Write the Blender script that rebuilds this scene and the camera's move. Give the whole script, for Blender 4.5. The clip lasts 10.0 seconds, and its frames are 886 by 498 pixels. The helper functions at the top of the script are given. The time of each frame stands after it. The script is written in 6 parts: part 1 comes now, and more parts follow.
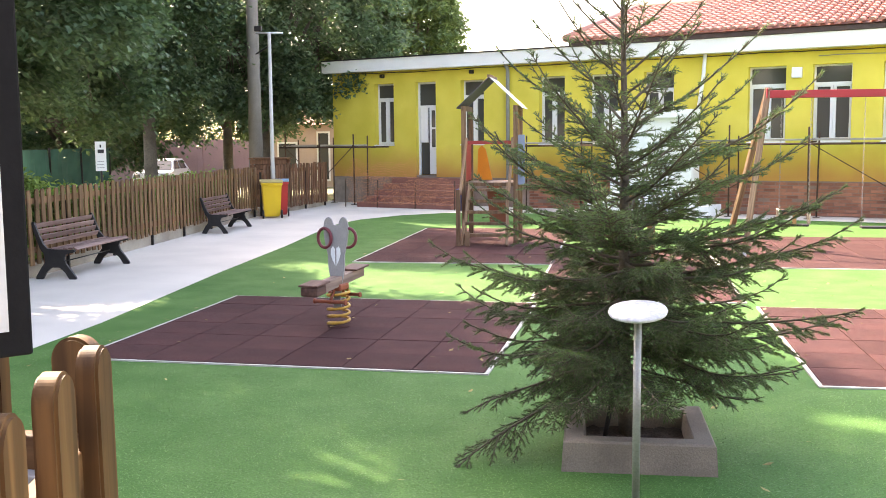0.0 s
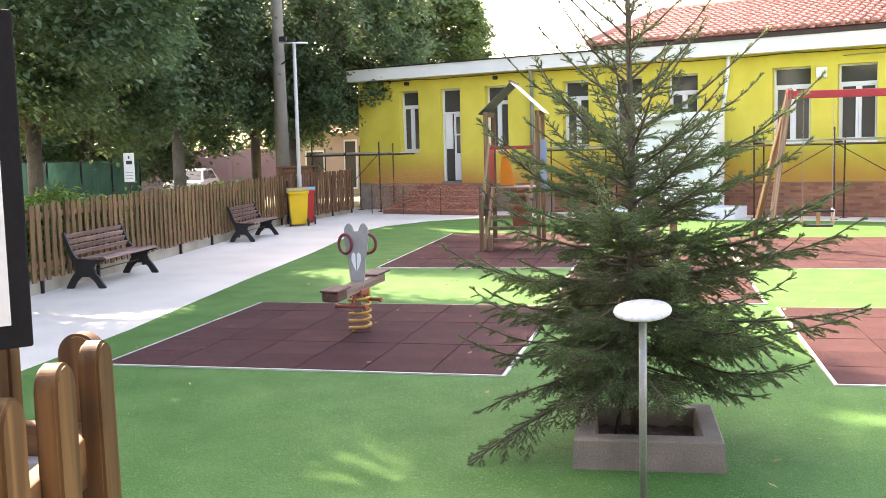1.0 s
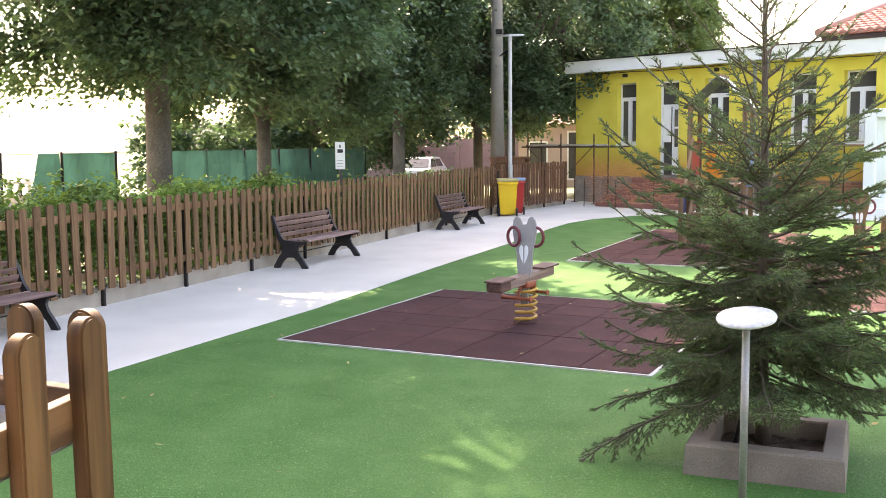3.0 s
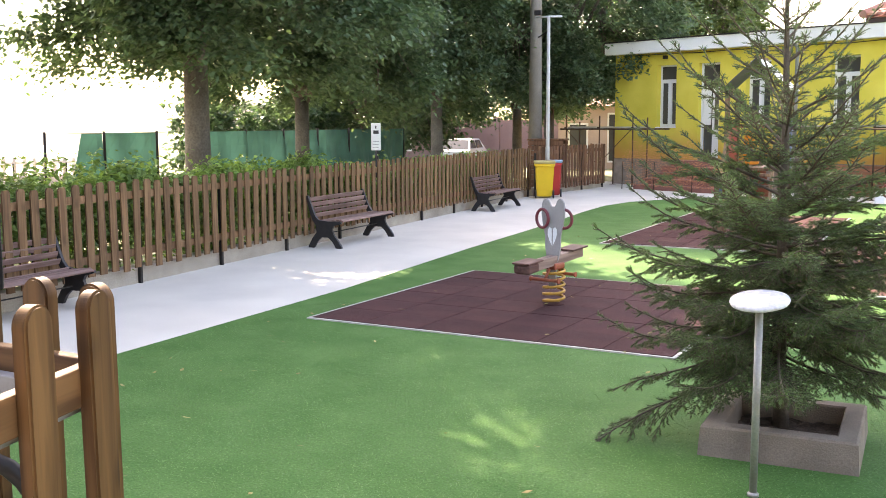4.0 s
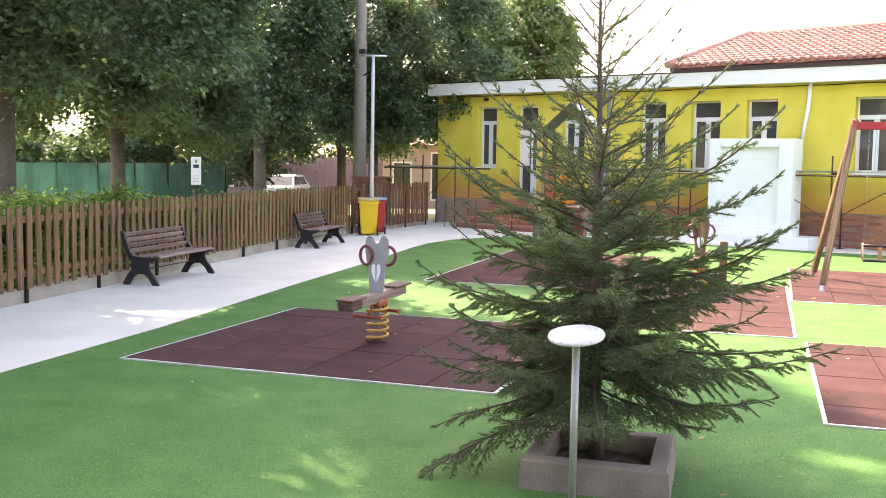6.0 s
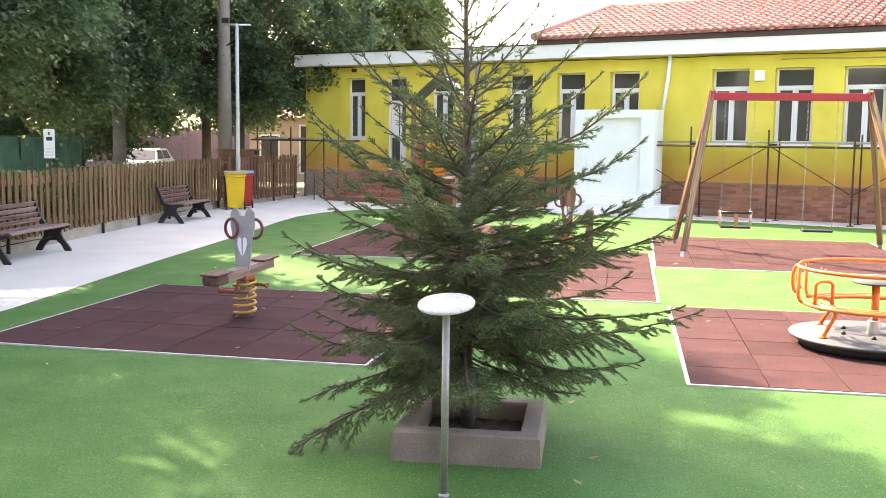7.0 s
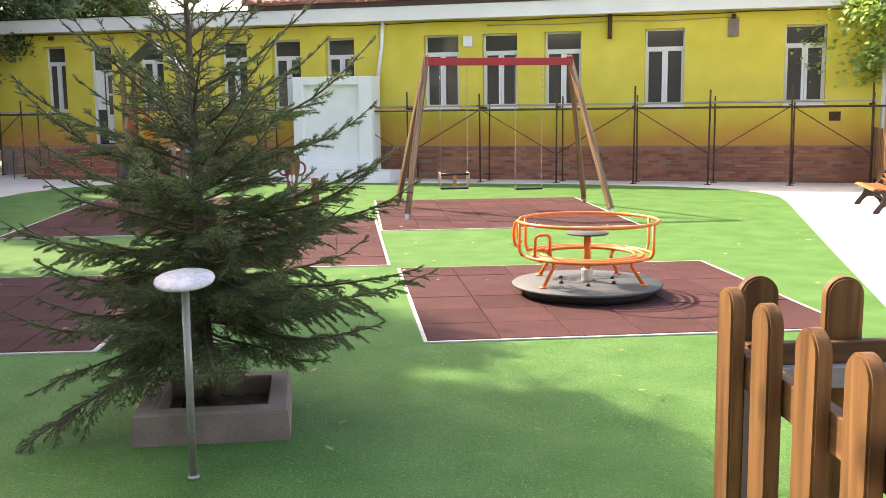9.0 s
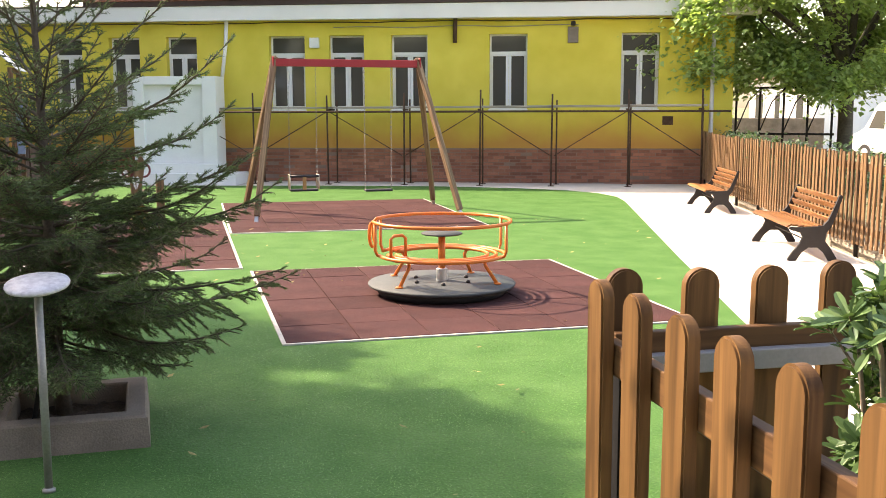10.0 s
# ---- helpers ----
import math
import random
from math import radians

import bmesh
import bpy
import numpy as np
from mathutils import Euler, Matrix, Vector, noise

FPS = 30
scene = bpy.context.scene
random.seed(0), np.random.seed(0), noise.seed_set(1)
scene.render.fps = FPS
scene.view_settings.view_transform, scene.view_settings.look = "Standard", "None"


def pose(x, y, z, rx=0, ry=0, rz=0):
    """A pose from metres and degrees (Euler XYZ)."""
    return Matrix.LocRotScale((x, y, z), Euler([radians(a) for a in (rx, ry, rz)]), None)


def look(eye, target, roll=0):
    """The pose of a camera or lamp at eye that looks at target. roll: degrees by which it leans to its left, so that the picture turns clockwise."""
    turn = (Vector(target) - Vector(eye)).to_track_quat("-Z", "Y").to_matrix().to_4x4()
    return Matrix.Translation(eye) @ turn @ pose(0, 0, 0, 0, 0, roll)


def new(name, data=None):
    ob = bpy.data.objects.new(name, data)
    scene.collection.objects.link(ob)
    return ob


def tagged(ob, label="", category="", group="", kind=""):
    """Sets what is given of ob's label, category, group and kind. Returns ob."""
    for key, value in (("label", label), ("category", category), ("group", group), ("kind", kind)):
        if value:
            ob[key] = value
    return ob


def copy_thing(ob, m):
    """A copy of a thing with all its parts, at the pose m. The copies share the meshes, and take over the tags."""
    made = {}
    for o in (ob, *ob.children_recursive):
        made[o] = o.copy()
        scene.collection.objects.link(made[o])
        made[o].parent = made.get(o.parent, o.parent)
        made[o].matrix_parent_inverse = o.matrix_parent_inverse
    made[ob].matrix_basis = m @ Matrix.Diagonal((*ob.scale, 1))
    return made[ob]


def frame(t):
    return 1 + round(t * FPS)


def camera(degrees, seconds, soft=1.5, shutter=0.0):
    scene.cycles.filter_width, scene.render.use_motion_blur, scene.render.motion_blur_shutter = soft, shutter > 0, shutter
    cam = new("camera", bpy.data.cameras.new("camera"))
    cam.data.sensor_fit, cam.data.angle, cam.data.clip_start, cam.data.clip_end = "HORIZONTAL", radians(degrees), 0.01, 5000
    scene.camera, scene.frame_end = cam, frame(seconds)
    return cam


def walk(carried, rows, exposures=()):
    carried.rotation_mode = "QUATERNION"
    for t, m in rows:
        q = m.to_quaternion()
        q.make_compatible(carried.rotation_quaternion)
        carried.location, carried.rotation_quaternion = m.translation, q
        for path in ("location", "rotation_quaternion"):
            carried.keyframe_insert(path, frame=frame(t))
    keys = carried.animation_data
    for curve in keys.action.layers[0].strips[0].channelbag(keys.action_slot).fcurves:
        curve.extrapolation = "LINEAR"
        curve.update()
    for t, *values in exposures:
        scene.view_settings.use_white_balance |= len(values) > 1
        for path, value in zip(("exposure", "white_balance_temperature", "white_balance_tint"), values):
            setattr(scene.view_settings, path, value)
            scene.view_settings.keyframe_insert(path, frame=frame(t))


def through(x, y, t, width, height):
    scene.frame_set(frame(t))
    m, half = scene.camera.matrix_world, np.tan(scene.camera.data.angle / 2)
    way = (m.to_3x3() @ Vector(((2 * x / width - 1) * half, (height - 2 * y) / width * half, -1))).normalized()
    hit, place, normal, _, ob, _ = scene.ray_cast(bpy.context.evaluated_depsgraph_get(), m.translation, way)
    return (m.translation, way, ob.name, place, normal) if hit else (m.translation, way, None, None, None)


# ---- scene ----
cam = camera(47.37, 10.0, soft=0.9)
PATH = [
    (0, (-1.213, -7.552, 1.825), (-1.815, -4.631, 1.500), -0.48),
    (0.5, (-1.173, -7.586, 1.819), (-1.786, -4.668, 1.496), -1.26),
    (1, (-1.078, -7.656, 1.820), (-1.768, -4.752, 1.515), -1.41),
    (1.5, (-0.964, -7.642, 1.821), (-1.747, -4.760, 1.535), -0.85),
    (2, (-0.799, -7.591, 1.840), (-1.752, -4.761, 1.554), -0.30),
    (2.5, (-0.598, -7.593, 1.847), (-1.773, -4.849, 1.559), -0.42),
    (3, (-0.421, -7.588, 1.854), (-1.758, -4.922, 1.531), -0.50),
    (3.2, (-0.391, -7.609, 1.855), (-1.776, -4.970, 1.515), -0.21),
    (4.3, (-0.256, -7.607, 1.859), (-1.700, -5.005, 1.479), -0.25),
    (4.5, (-0.272, -7.615, 1.855), (-1.692, -4.999, 1.483), -0.14),
    (5, (-0.296, -7.572, 1.859), (-1.595, -4.888, 1.530), 0.55),
    (5.2, (-0.317, -7.545, 1.841), (-1.561, -4.830, 1.553), 0.72),
    (6.3, (-0.276, -7.573, 1.850), (-1.138, -4.714, 1.568), 1.09),
    (6.5, (-0.288, -7.529, 1.834), (-1.077, -4.651, 1.525), 1.11),
    (7, (-0.295, -7.458, 1.814), (-0.898, -4.539, 1.478), 0.76),
    (7.5, (-0.291, -7.492, 1.827), (-0.704, -4.542, 1.467), 0.46),
    (8, (-0.265, -7.547, 1.840), (-0.480, -4.580, 1.446), -0.17),
    (8.5, (-0.335, -7.458, 1.825), (-0.347, -4.488, 1.400), 0.16),
    (9, (-0.386, -7.433, 1.802), (-0.172, -4.471, 1.375), -0.53),
    (9.5, (-0.434, -7.447, 1.803), (0.015, -4.512, 1.376), 0.24),
    (10, (-0.490, -7.455, 1.790), (0.178, -4.561, 1.369), 0.00),
]
EXPOSURES = [(0, 2.94, 8250, 22), (7, 2.94, 8250, 22), (7.5, 2.78, 8250, 22), (8, 2.64, 8200, 22), (8.5, 2.43, 8150, 22), (10, 1.99, 8300, 19)]
walk(cam, [(t, look(eye, target, roll)) for t, eye, target, roll in PATH], EXPOSURES)

# ---- light ----
world = bpy.data.worlds.new("sky")
scene.world = world
world.use_nodes = True
wt = world.node_tree
sky = wt.nodes.new("ShaderNodeTexSky")
sky.sky_type = "NISHITA"
sky.sun_disc = False
SUN_ELEV, SUN_AZ = radians(40), Vector((-0.74, 0.67, 0)).normalized()
sky.sun_elevation = SUN_ELEV
sky.sun_rotation = math.atan2(SUN_AZ.x, SUN_AZ.y)
sky.air_density, sky.dust_density = 1.0, 2.0
bg = wt.nodes["Background"]
bg.inputs["Strength"].default_value = 0.15
wt.links.new(sky.outputs[0], bg.inputs[0])
sun = new("sun", bpy.data.lights.new("sun", "SUN"))
sun.data.energy, sun.data.angle, sun.data.color = 2.9, radians(0.55), (1.0, 0.95, 0.86)
sun_dir = (SUN_AZ * math.cos(SUN_ELEV) + Vector((0, 0, math.sin(SUN_ELEV))))
sun.matrix_world = look(sun_dir * 60, (0, 0, 0))


# ---- materials ----
def mat(name, color, rough=0.7, metal=0.0, var=0.15, scale=6.0, fine=60.0, bump=0.15, color2=None, mask=0.5, random_obj=0.0, spec=0.4, island=0.0):
    """A surface with coarse blotches, fine grain and a little relief, in object space."""
    m = bpy.data.materials.new(name)
    m.use_nodes = True
    nt = m.node_tree
    N, L = nt.nodes, nt.links
    b = N["Principled BSDF"]
    b.inputs["Roughness"].default_value = rough
    b.inputs["Metallic"].default_value = metal
    b.inputs["Specular IOR Level"].default_value = spec
    tc = N.new("ShaderNodeTexCoord")
    n1, n2 = N.new("ShaderNodeTexNoise"), N.new("ShaderNodeTexNoise")
    n1.inputs["Scale"].default_value, n1.inputs["Detail"].default_value = scale, 5
    n2.inputs["Scale"].default_value, n2.inputs["Detail"].default_value = fine, 3
    for n in (n1, n2):
        L.new(tc.outputs["Object"], n.inputs["Vector"])
    c2 = color2 or [c * (1 - 1.6 * var) for c in color]
    ramp = N.new("ShaderNodeValToRGB")
    ramp.color_ramp.elements[0].position, ramp.color_ramp.elements[1].position = mask - 0.22, mask + 0.22
    ramp.color_ramp.elements[0].color = (*c2, 1)
    ramp.color_ramp.elements[1].color = (*color, 1)
    L.new(n1.outputs[0], ramp.inputs[0])
    hsv = N.new("ShaderNodeHueSaturation")
    L.new(ramp.outputs[0], hsv.inputs["Color"])
    mr = N.new("ShaderNodeMapRange")
    mr.inputs[1].default_value, mr.inputs[2].default_value = 0.25, 0.75
    mr.inputs[3].default_value, mr.inputs[4].default_value = 1 - var, 1 + var
    L.new(n2.outputs[0], mr.inputs[0])
    val = mr.outputs[0]
    if random_obj or island:
        src = N.new("ShaderNodeObjectInfo") if random_obj else N.new("ShaderNodeNewGeometry")
        amount = random_obj or island
        mm = N.new("ShaderNodeMapRange")
        mm.inputs[3].default_value, mm.inputs[4].default_value = 1 - amount, 1 + amount
        L.new(src.outputs["Random"] if random_obj else src.outputs["Random Per Island"], mm.inputs[0])
        mul = N.new("ShaderNodeMath")
        mul.operation = "MULTIPLY"
        L.new(val, mul.inputs[0]), L.new(mm.outputs[0], mul.inputs[1])
        val = mul.outputs[0]
    L.new(val, hsv.inputs["Value"])
    L.new(hsv.outputs[0], b.inputs["Base Color"])
    if bump:
        bp = N.new("ShaderNodeBump")
        bp.inputs["Strength"].default_value, bp.inputs["Distance"].default_value = bump, 0.01
        L.new(n2.outputs[0], bp.inputs["Height"])
        L.new(bp.outputs[0], b.inputs["Normal"])
    return m


def leaf_mat(name, color, color2, through=0.5, rough=0.45, glow=(1.25, 1.3, 0.7)):
    """Leaves: a glossy front and light that shines through."""
    m = bpy.data.materials.new(name)
    m.use_nodes = True
    nt = m.node_tree
    N, L = nt.nodes, nt.links
    b = N["Principled BSDF"]
    b.inputs["Roughness"].default_value = rough
    geo = N.new("ShaderNodeNewGeometry")
    ramp = N.new("ShaderNodeValToRGB")
    ramp.color_ramp.elements[0].color, ramp.color_ramp.elements[1].color = (*color2, 1), (*color, 1)
    L.new(geo.outputs["Random Per Island"], ramp.inputs[0])
    tc, nz = N.new("ShaderNodeTexCoord"), N.new("ShaderNodeTexNoise")
    nz.inputs["Scale"].default_value = 1.3
    L.new(tc.outputs["Object"], nz.inputs["Vector"])
    mr = N.new("ShaderNodeMapRange")
    mr.inputs[1].default_value, mr.inputs[2].default_value, mr.inputs[3].default_value, mr.inputs[4].default_value = 0.3, 0.7, 0.75, 1.25
    L.new(nz.outputs[0], mr.inputs[0])
    hsv = N.new("ShaderNodeHueSaturation")
    L.new(ramp.outputs[0], hsv.inputs["Color"]), L.new(mr.outputs[0], hsv.inputs["Value"])
    L.new(hsv.outputs[0], b.inputs["Base Color"])
    tr = N.new("ShaderNodeBsdfTranslucent")
    warm = N.new("ShaderNodeMix")
    warm.data_type, warm.blend_type = "RGBA", "MULTIPLY"
    warm.inputs[0].default_value = 1.0
    L.new(hsv.outputs[0], warm.inputs[6])
    warm.inputs[7].default_value = (*glow, 1)
    L.new(warm.outputs[2], tr.inputs[0])
    mix = N.new("ShaderNodeMixShader")
    mix.inputs[0].default_value = through
    L.new(b.outputs[0], mix.inputs[1]), L.new(tr.outputs[0], mix.inputs[2])
    L.new(mix.outputs[0], N["Material Output"].inputs[0])
    return m


def wood_mat(name, light, dark, grain=(1.0, 1.0, 0.06), rough=0.6, bands=26.0, random_obj=0.2, knots=0.0):
    """Sawn timber: streaks along the piece's own z (or the axis left small in grain), knots and stain."""
    m = bpy.data.materials.new(name)
    m.use_nodes = True
    nt = m.node_tree
    N, L = nt.nodes, nt.links
    b = N["Principled BSDF"]
    b.inputs["Roughness"].default_value = rough
    b.inputs["Specular IOR Level"].default_value = 0.2
    tc, mp = N.new("ShaderNodeTexCoord"), N.new("ShaderNodeMapping")
    info = N.new("ShaderNodeObjectInfo")
    L.new(tc.outputs["Object"], mp.inputs[0])
    mp.inputs["Scale"].default_value = grain
    comb = N.new("ShaderNodeCombineXYZ")
    mul = N.new("ShaderNodeMath")
    mul.operation = "MULTIPLY"
    mul.inputs[1].default_value = 17.0
    L.new(info.outputs["Random"], mul.inputs[0])
    for k in range(3):
        L.new(mul.outputs[0], comb.inputs[k])
    L.new(comb.outputs[0], mp.inputs["Location"])
    n1, n2 = N.new("ShaderNodeTexNoise"), N.new("ShaderNodeTexNoise")
    n1.inputs["Scale"].default_value, n1.inputs["Detail"].default_value, n1.inputs["Distortion"].default_value = bands, 4, 0.6
    n2.inputs["Scale"].default_value, n2.inputs["Detail"].default_value = 5.0, 3
    L.new(mp.outputs[0], n1.inputs["Vector"]), L.new(mp.outputs[0], n2.inputs["Vector"])
    ramp = N.new("ShaderNodeValToRGB")
    ramp.color_ramp.elements[0].position, ramp.color_ramp.elements[1].position = 0.37, 0.64
    ramp.color_ramp.elements[0].color, ramp.color_ramp.elements[1].color = (*dark, 1), (*light, 1)
    L.new(n1.outputs[0], ramp.inputs[0])
    hsv = N.new("ShaderNodeHueSaturation")
    L.new(ramp.outputs[0], hsv.inputs["Color"])
    mr = N.new("ShaderNodeMapRange")
    mr.inputs[1].default_value, mr.inputs[2].default_value, mr.inputs[3].default_value, mr.inputs[4].default_value = 0.3, 0.7, 0.75, 1.2
    L.new(n2.outputs[0], mr.inputs[0])
    m2 = N.new("ShaderNodeMapRange")
    m2.inputs[3].default_value, m2.inputs[4].default_value = 1 - random_obj, 1 + random_obj
    L.new(info.outputs["Random"], m2.inputs[0])
    mu = N.new("ShaderNodeMath")
    mu.operation = "MULTIPLY"
    L.new(mr.outputs[0], mu.inputs[0]), L.new(m2.outputs[0], mu.inputs[1])
    tone = mu.outputs[0]
    if knots:
        place, spots = N.new("ShaderNodeMapping"), N.new("ShaderNodeTexVoronoi")
        place.inputs["Scale"].default_value = (1.0, 0.35, 0.55)
        L.new(tc.outputs["Object"], place.inputs[0]), L.new(comb.outputs[0], place.inputs["Location"])
        L.new(place.outputs[0], spots.inputs["Vector"])
        spots.inputs["Scale"].default_value = 6.5
        dark_knot = N.new("ShaderNodeMapRange")
        dark_knot.inputs[1].default_value, dark_knot.inputs[2].default_value, dark_knot.inputs[3].default_value, dark_knot.inputs[4].default_value = 0.10, 0.27, 1 - knots, 1.0
        L.new(spots.outputs["Distance"], dark_knot.inputs[0])
        dim = N.new("ShaderNodeMath")
        dim.operation = "MULTIPLY"
        L.new(tone, dim.inputs[0]), L.new(dark_knot.outputs[0], dim.inputs[1])
        tone = dim.outputs[0]
    L.new(tone, hsv.inputs["Value"])
    L.new(hsv.outputs[0], b.inputs["Base Color"])
    bp = N.new("ShaderNodeBump")
    bp.inputs["Strength"].default_value, bp.inputs["Distance"].default_value = 0.25, 0.004
    L.new(n1.outputs[0], bp.inputs["Height"]), L.new(bp.outputs[0], b.inputs["Normal"])
    return m


def facade_mat():
    """Yellow render that fades to orange paint towards the brick plinth, with roller marks and stains."""
    m = mat("yellow_render", (0.70, 0.585, 0.095), 0.85, 0, 0.08, 1.2, 90, 0.25, color2=(0.57, 0.465, 0.055))
    nt = m.node_tree
    N, L = nt.nodes, nt.links
    b = N["Principled BSDF"]
    col = b.inputs["Base Color"].links[0].from_socket
    tc, sep, nz = N.new("ShaderNodeTexCoord"), N.new("ShaderNodeSeparateXYZ"), N.new("ShaderNodeTexNoise")
    nz.inputs["Scale"].default_value, nz.inputs["Detail"].default_value = 1.1, 4
    L.new(tc.outputs["Object"], sep.inputs[0]), L.new(tc.outputs["Object"], nz.inputs["Vector"])
    wob = N.new("ShaderNodeMath")
    wob.operation = "MULTIPLY_ADD"
    wob.inputs[1].default_value = 0.7
    L.new(nz.outputs[0], wob.inputs[0]), L.new(sep.outputs[2], wob.inputs[2])
    mr = N.new("ShaderNodeMapRange")
    mr.inputs[1].default_value, mr.inputs[2].default_value = 1.22, 1.98
    L.new(wob.outputs[0], mr.inputs[0])
    mix = N.new("ShaderNodeMix")
    mix.data_type = "RGBA"
    L.new(mr.outputs[0], mix.inputs[0])
    mix.inputs[6].default_value = (0.52, 0.26, 0.06, 1)
    L.new(col, mix.inputs[7])
    L.new(mix.outputs[2], b.inputs["Base Color"])
    return m


def glass_mat(name, tint=(0.068, 0.066, 0.058)):
    m = bpy.data.materials.new(name)
    m.use_nodes = True
    b = m.node_tree.nodes["Principled BSDF"]
    b.inputs["Base Color"].default_value = (*tint, 1)
    b.inputs["Roughness"].default_value = 0.06
    b.inputs["Specular IOR Level"].default_value = 0.4
    return m


TURF = mat("turf", (0.086, 0.190, 0.053), 0.8, 0, 0.34, 2.3, 75, 0.5, color2=(0.050, 0.137, 0.031), spec=0.1)
PALE = mat("pale_concrete", (0.72, 0.66, 0.57), 0.9, 0, 0.10, 0.9, 140, 0.3, color2=(0.60, 0.545, 0.47))
DIRT = mat("dry_grass_ground", (0.16, 0.19, 0.08), 0.95, 0, 0.3, 0.6, 40, 0.6, color2=(0.22, 0.18, 0.11))
RUBBER = mat("red_rubber", (0.090, 0.040, 0.037), 0.9, 0, 0.26, 2.5, 260, 0.6, color2=(0.066, 0.032, 0.030), random_obj=0.14, spec=0.10)
LINE = mat("white_edging", (0.60, 0.58, 0.53), 0.8, 0, 0.22, 7, 120, 0.3, color2=(0.33, 0.31, 0.27))
YELLOW = facade_mat()
BRICK = mat("old_brick", (0.39, 0.162, 0.098), 0.9, 0, 0.26, 0.9, 70, 0.6, color2=(0.235, 0.096, 0.064), island=0.30)
MORTAR = mat("mortar", (0.32, 0.22, 0.17), 0.95, 0, 0.25, 2.0, 90, 0.5)
FASCIA = mat("white_fascia", (0.78, 0.77, 0.73), 0.7, 0, 0.06, 1.5, 50, 0.1)
TILE = mat("clay_roof_tile", (0.45, 0.225, 0.175), 0.8, 0, 0.12, 3, 50, 0.2, island=0.12)
WHITE = mat("white_paint", (0.80, 0.81, 0.80), 0.6, 0, 0.05, 2.0, 40, 0.1)
PVC = mat("white_window_frame", (0.72, 0.72, 0.70), 0.35, 0, 0.03, 3.0, 40, 0.0)
GLASS = glass_mat("dark_window_glass")
DARK = mat("dark_metal", (0.045, 0.04, 0.038), 0.55, 0.6, 0.2, 8, 80, 0.2)
RUST = mat("rusty_scaffold_tube", (0.13, 0.075, 0.05), 0.75, 0.5, 0.3, 9, 90, 0.3)
PLANK = wood_mat("grey_scaffold_plank", (0.42, 0.38, 0.32), (0.28, 0.25, 0.21), (0.06, 1, 1))
FENCE = wood_mat("stained_fence_timber", (0.225, 0.124, 0.062), (0.128, 0.068, 0.035), knots=0.3)
PICKET = wood_mat("oiled_pine", (0.175, 0.090, 0.034), (0.080, 0.039, 0.015), bands=22, random_obj=0.28, knots=0.5)
BARK = mat("grey_bark", (0.17, 0.145, 0.12), 0.95, 0, 0.3, 3, 30, 0.9, color2=(0.085, 0.07, 0.058))
CONC = mat("weathered_concrete", (0.29, 0.232, 0.185), 0.92, 0, 0.18, 4, 110, 0.5, color2=(0.17, 0.133, 0.105))
STEEL = mat("brushed_steel", (0.62, 0.62, 0.60), 0.32, 1.0, 0.08, 20, 150, 0.05)
GALV = mat("galvanised_steel", (0.60, 0.61, 0.61), 0.45, 0.7, 0.10, 12, 90, 0.05)
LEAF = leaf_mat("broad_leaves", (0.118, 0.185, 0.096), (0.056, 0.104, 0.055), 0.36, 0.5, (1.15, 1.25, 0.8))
# Paler than LEAF throughout: the brightness of sunlit foliage is put into the colour
LEAF_SUN = leaf_mat("sunlit_glossy_leaves", (0.42, 0.53, 0.22), (0.22, 0.32, 0.12), 0.5, 0.30)
LEAF_HEDGE = leaf_mat("privet_leaves", (0.25, 0.36, 0.11), (0.10, 0.18, 0.055), 0.4, 0.45)
LEAF_FAR = leaf_mat("far_leaves", (0.150, 0.215, 0.085), (0.075, 0.125, 0.050), 0.38, 0.5)
NEEDLE = leaf_mat("spruce_needles", (0.155, 0.225, 0.092), (0.060, 0.105, 0.045), 0.30, 0.5)


# ---- mesh helpers ----
def box(bm, x0, x1, y0, y1, z0, z1, m=None, bevel=0.0):
    vs = [bm.verts.new((x, y, z)) for x in (x0, x1) for y in (y0, y1) for z in (z0, z1)]
    fs = [bm.faces.new([vs[i] for i in f]) for f in ((0, 1, 3, 2), (4, 6, 7, 5), (0, 4, 5, 1), (2, 3, 7, 6), (0, 2, 6, 4), (1, 5, 7, 3))]
    geom = vs
    if bevel:
        es = list({e for f in fs for e in f.edges})
        r = bmesh.ops.bevel(bm, geom=es, offset=bevel, segments=2, affect="EDGES", profile=0.5)
        geom = list({v for f in r["faces"] for v in f.verts} | {v for v in vs if v.is_valid})
    if m is not None:
        bmesh.ops.transform(bm, matrix=m, verts=geom)
    return bm


def tube(bm, pts, r, seg=8, closed=False, cap=True):
    """A tube through points; r is one radius or one for each point."""
    pts = [Vector(p) for p in pts]
    n = len(pts)
    rr = r if isinstance(r, (list, tuple)) else [r] * n
    rings = []
    up = None
    for i, p in enumerate(pts):
        if closed:
            t = pts[(i + 1) % n] - pts[i - 1]
        else:
            t = pts[min(i + 1, n - 1)] - pts[max(i - 1, 0)]
        t.normalize()
        if up is None:
            up = t.orthogonal().normalized()
        up = (up - t * up.dot(t))
        if up.length < 1e-4:
            up = t.orthogonal()
        up.normalize()
        side = t.cross(up)
        rings.append([bm.verts.new(p + (up * math.cos(a) + side * math.sin(a)) * rr[i]) for a in [2 * math.pi * k / seg for k in range(seg)]])
    for i in range(n if closed else n - 1):
        a, b = rings[i], rings[(i + 1) % n]
        for k in range(seg):
            f = bm.faces.new((a[k], a[(k + 1) % seg], b[(k + 1) % seg], b[k]))
            f.smooth = True
    if cap and not closed:
        bm.faces.new(rings[0][::-1])
        bm.faces.new(rings[-1])
    return bm


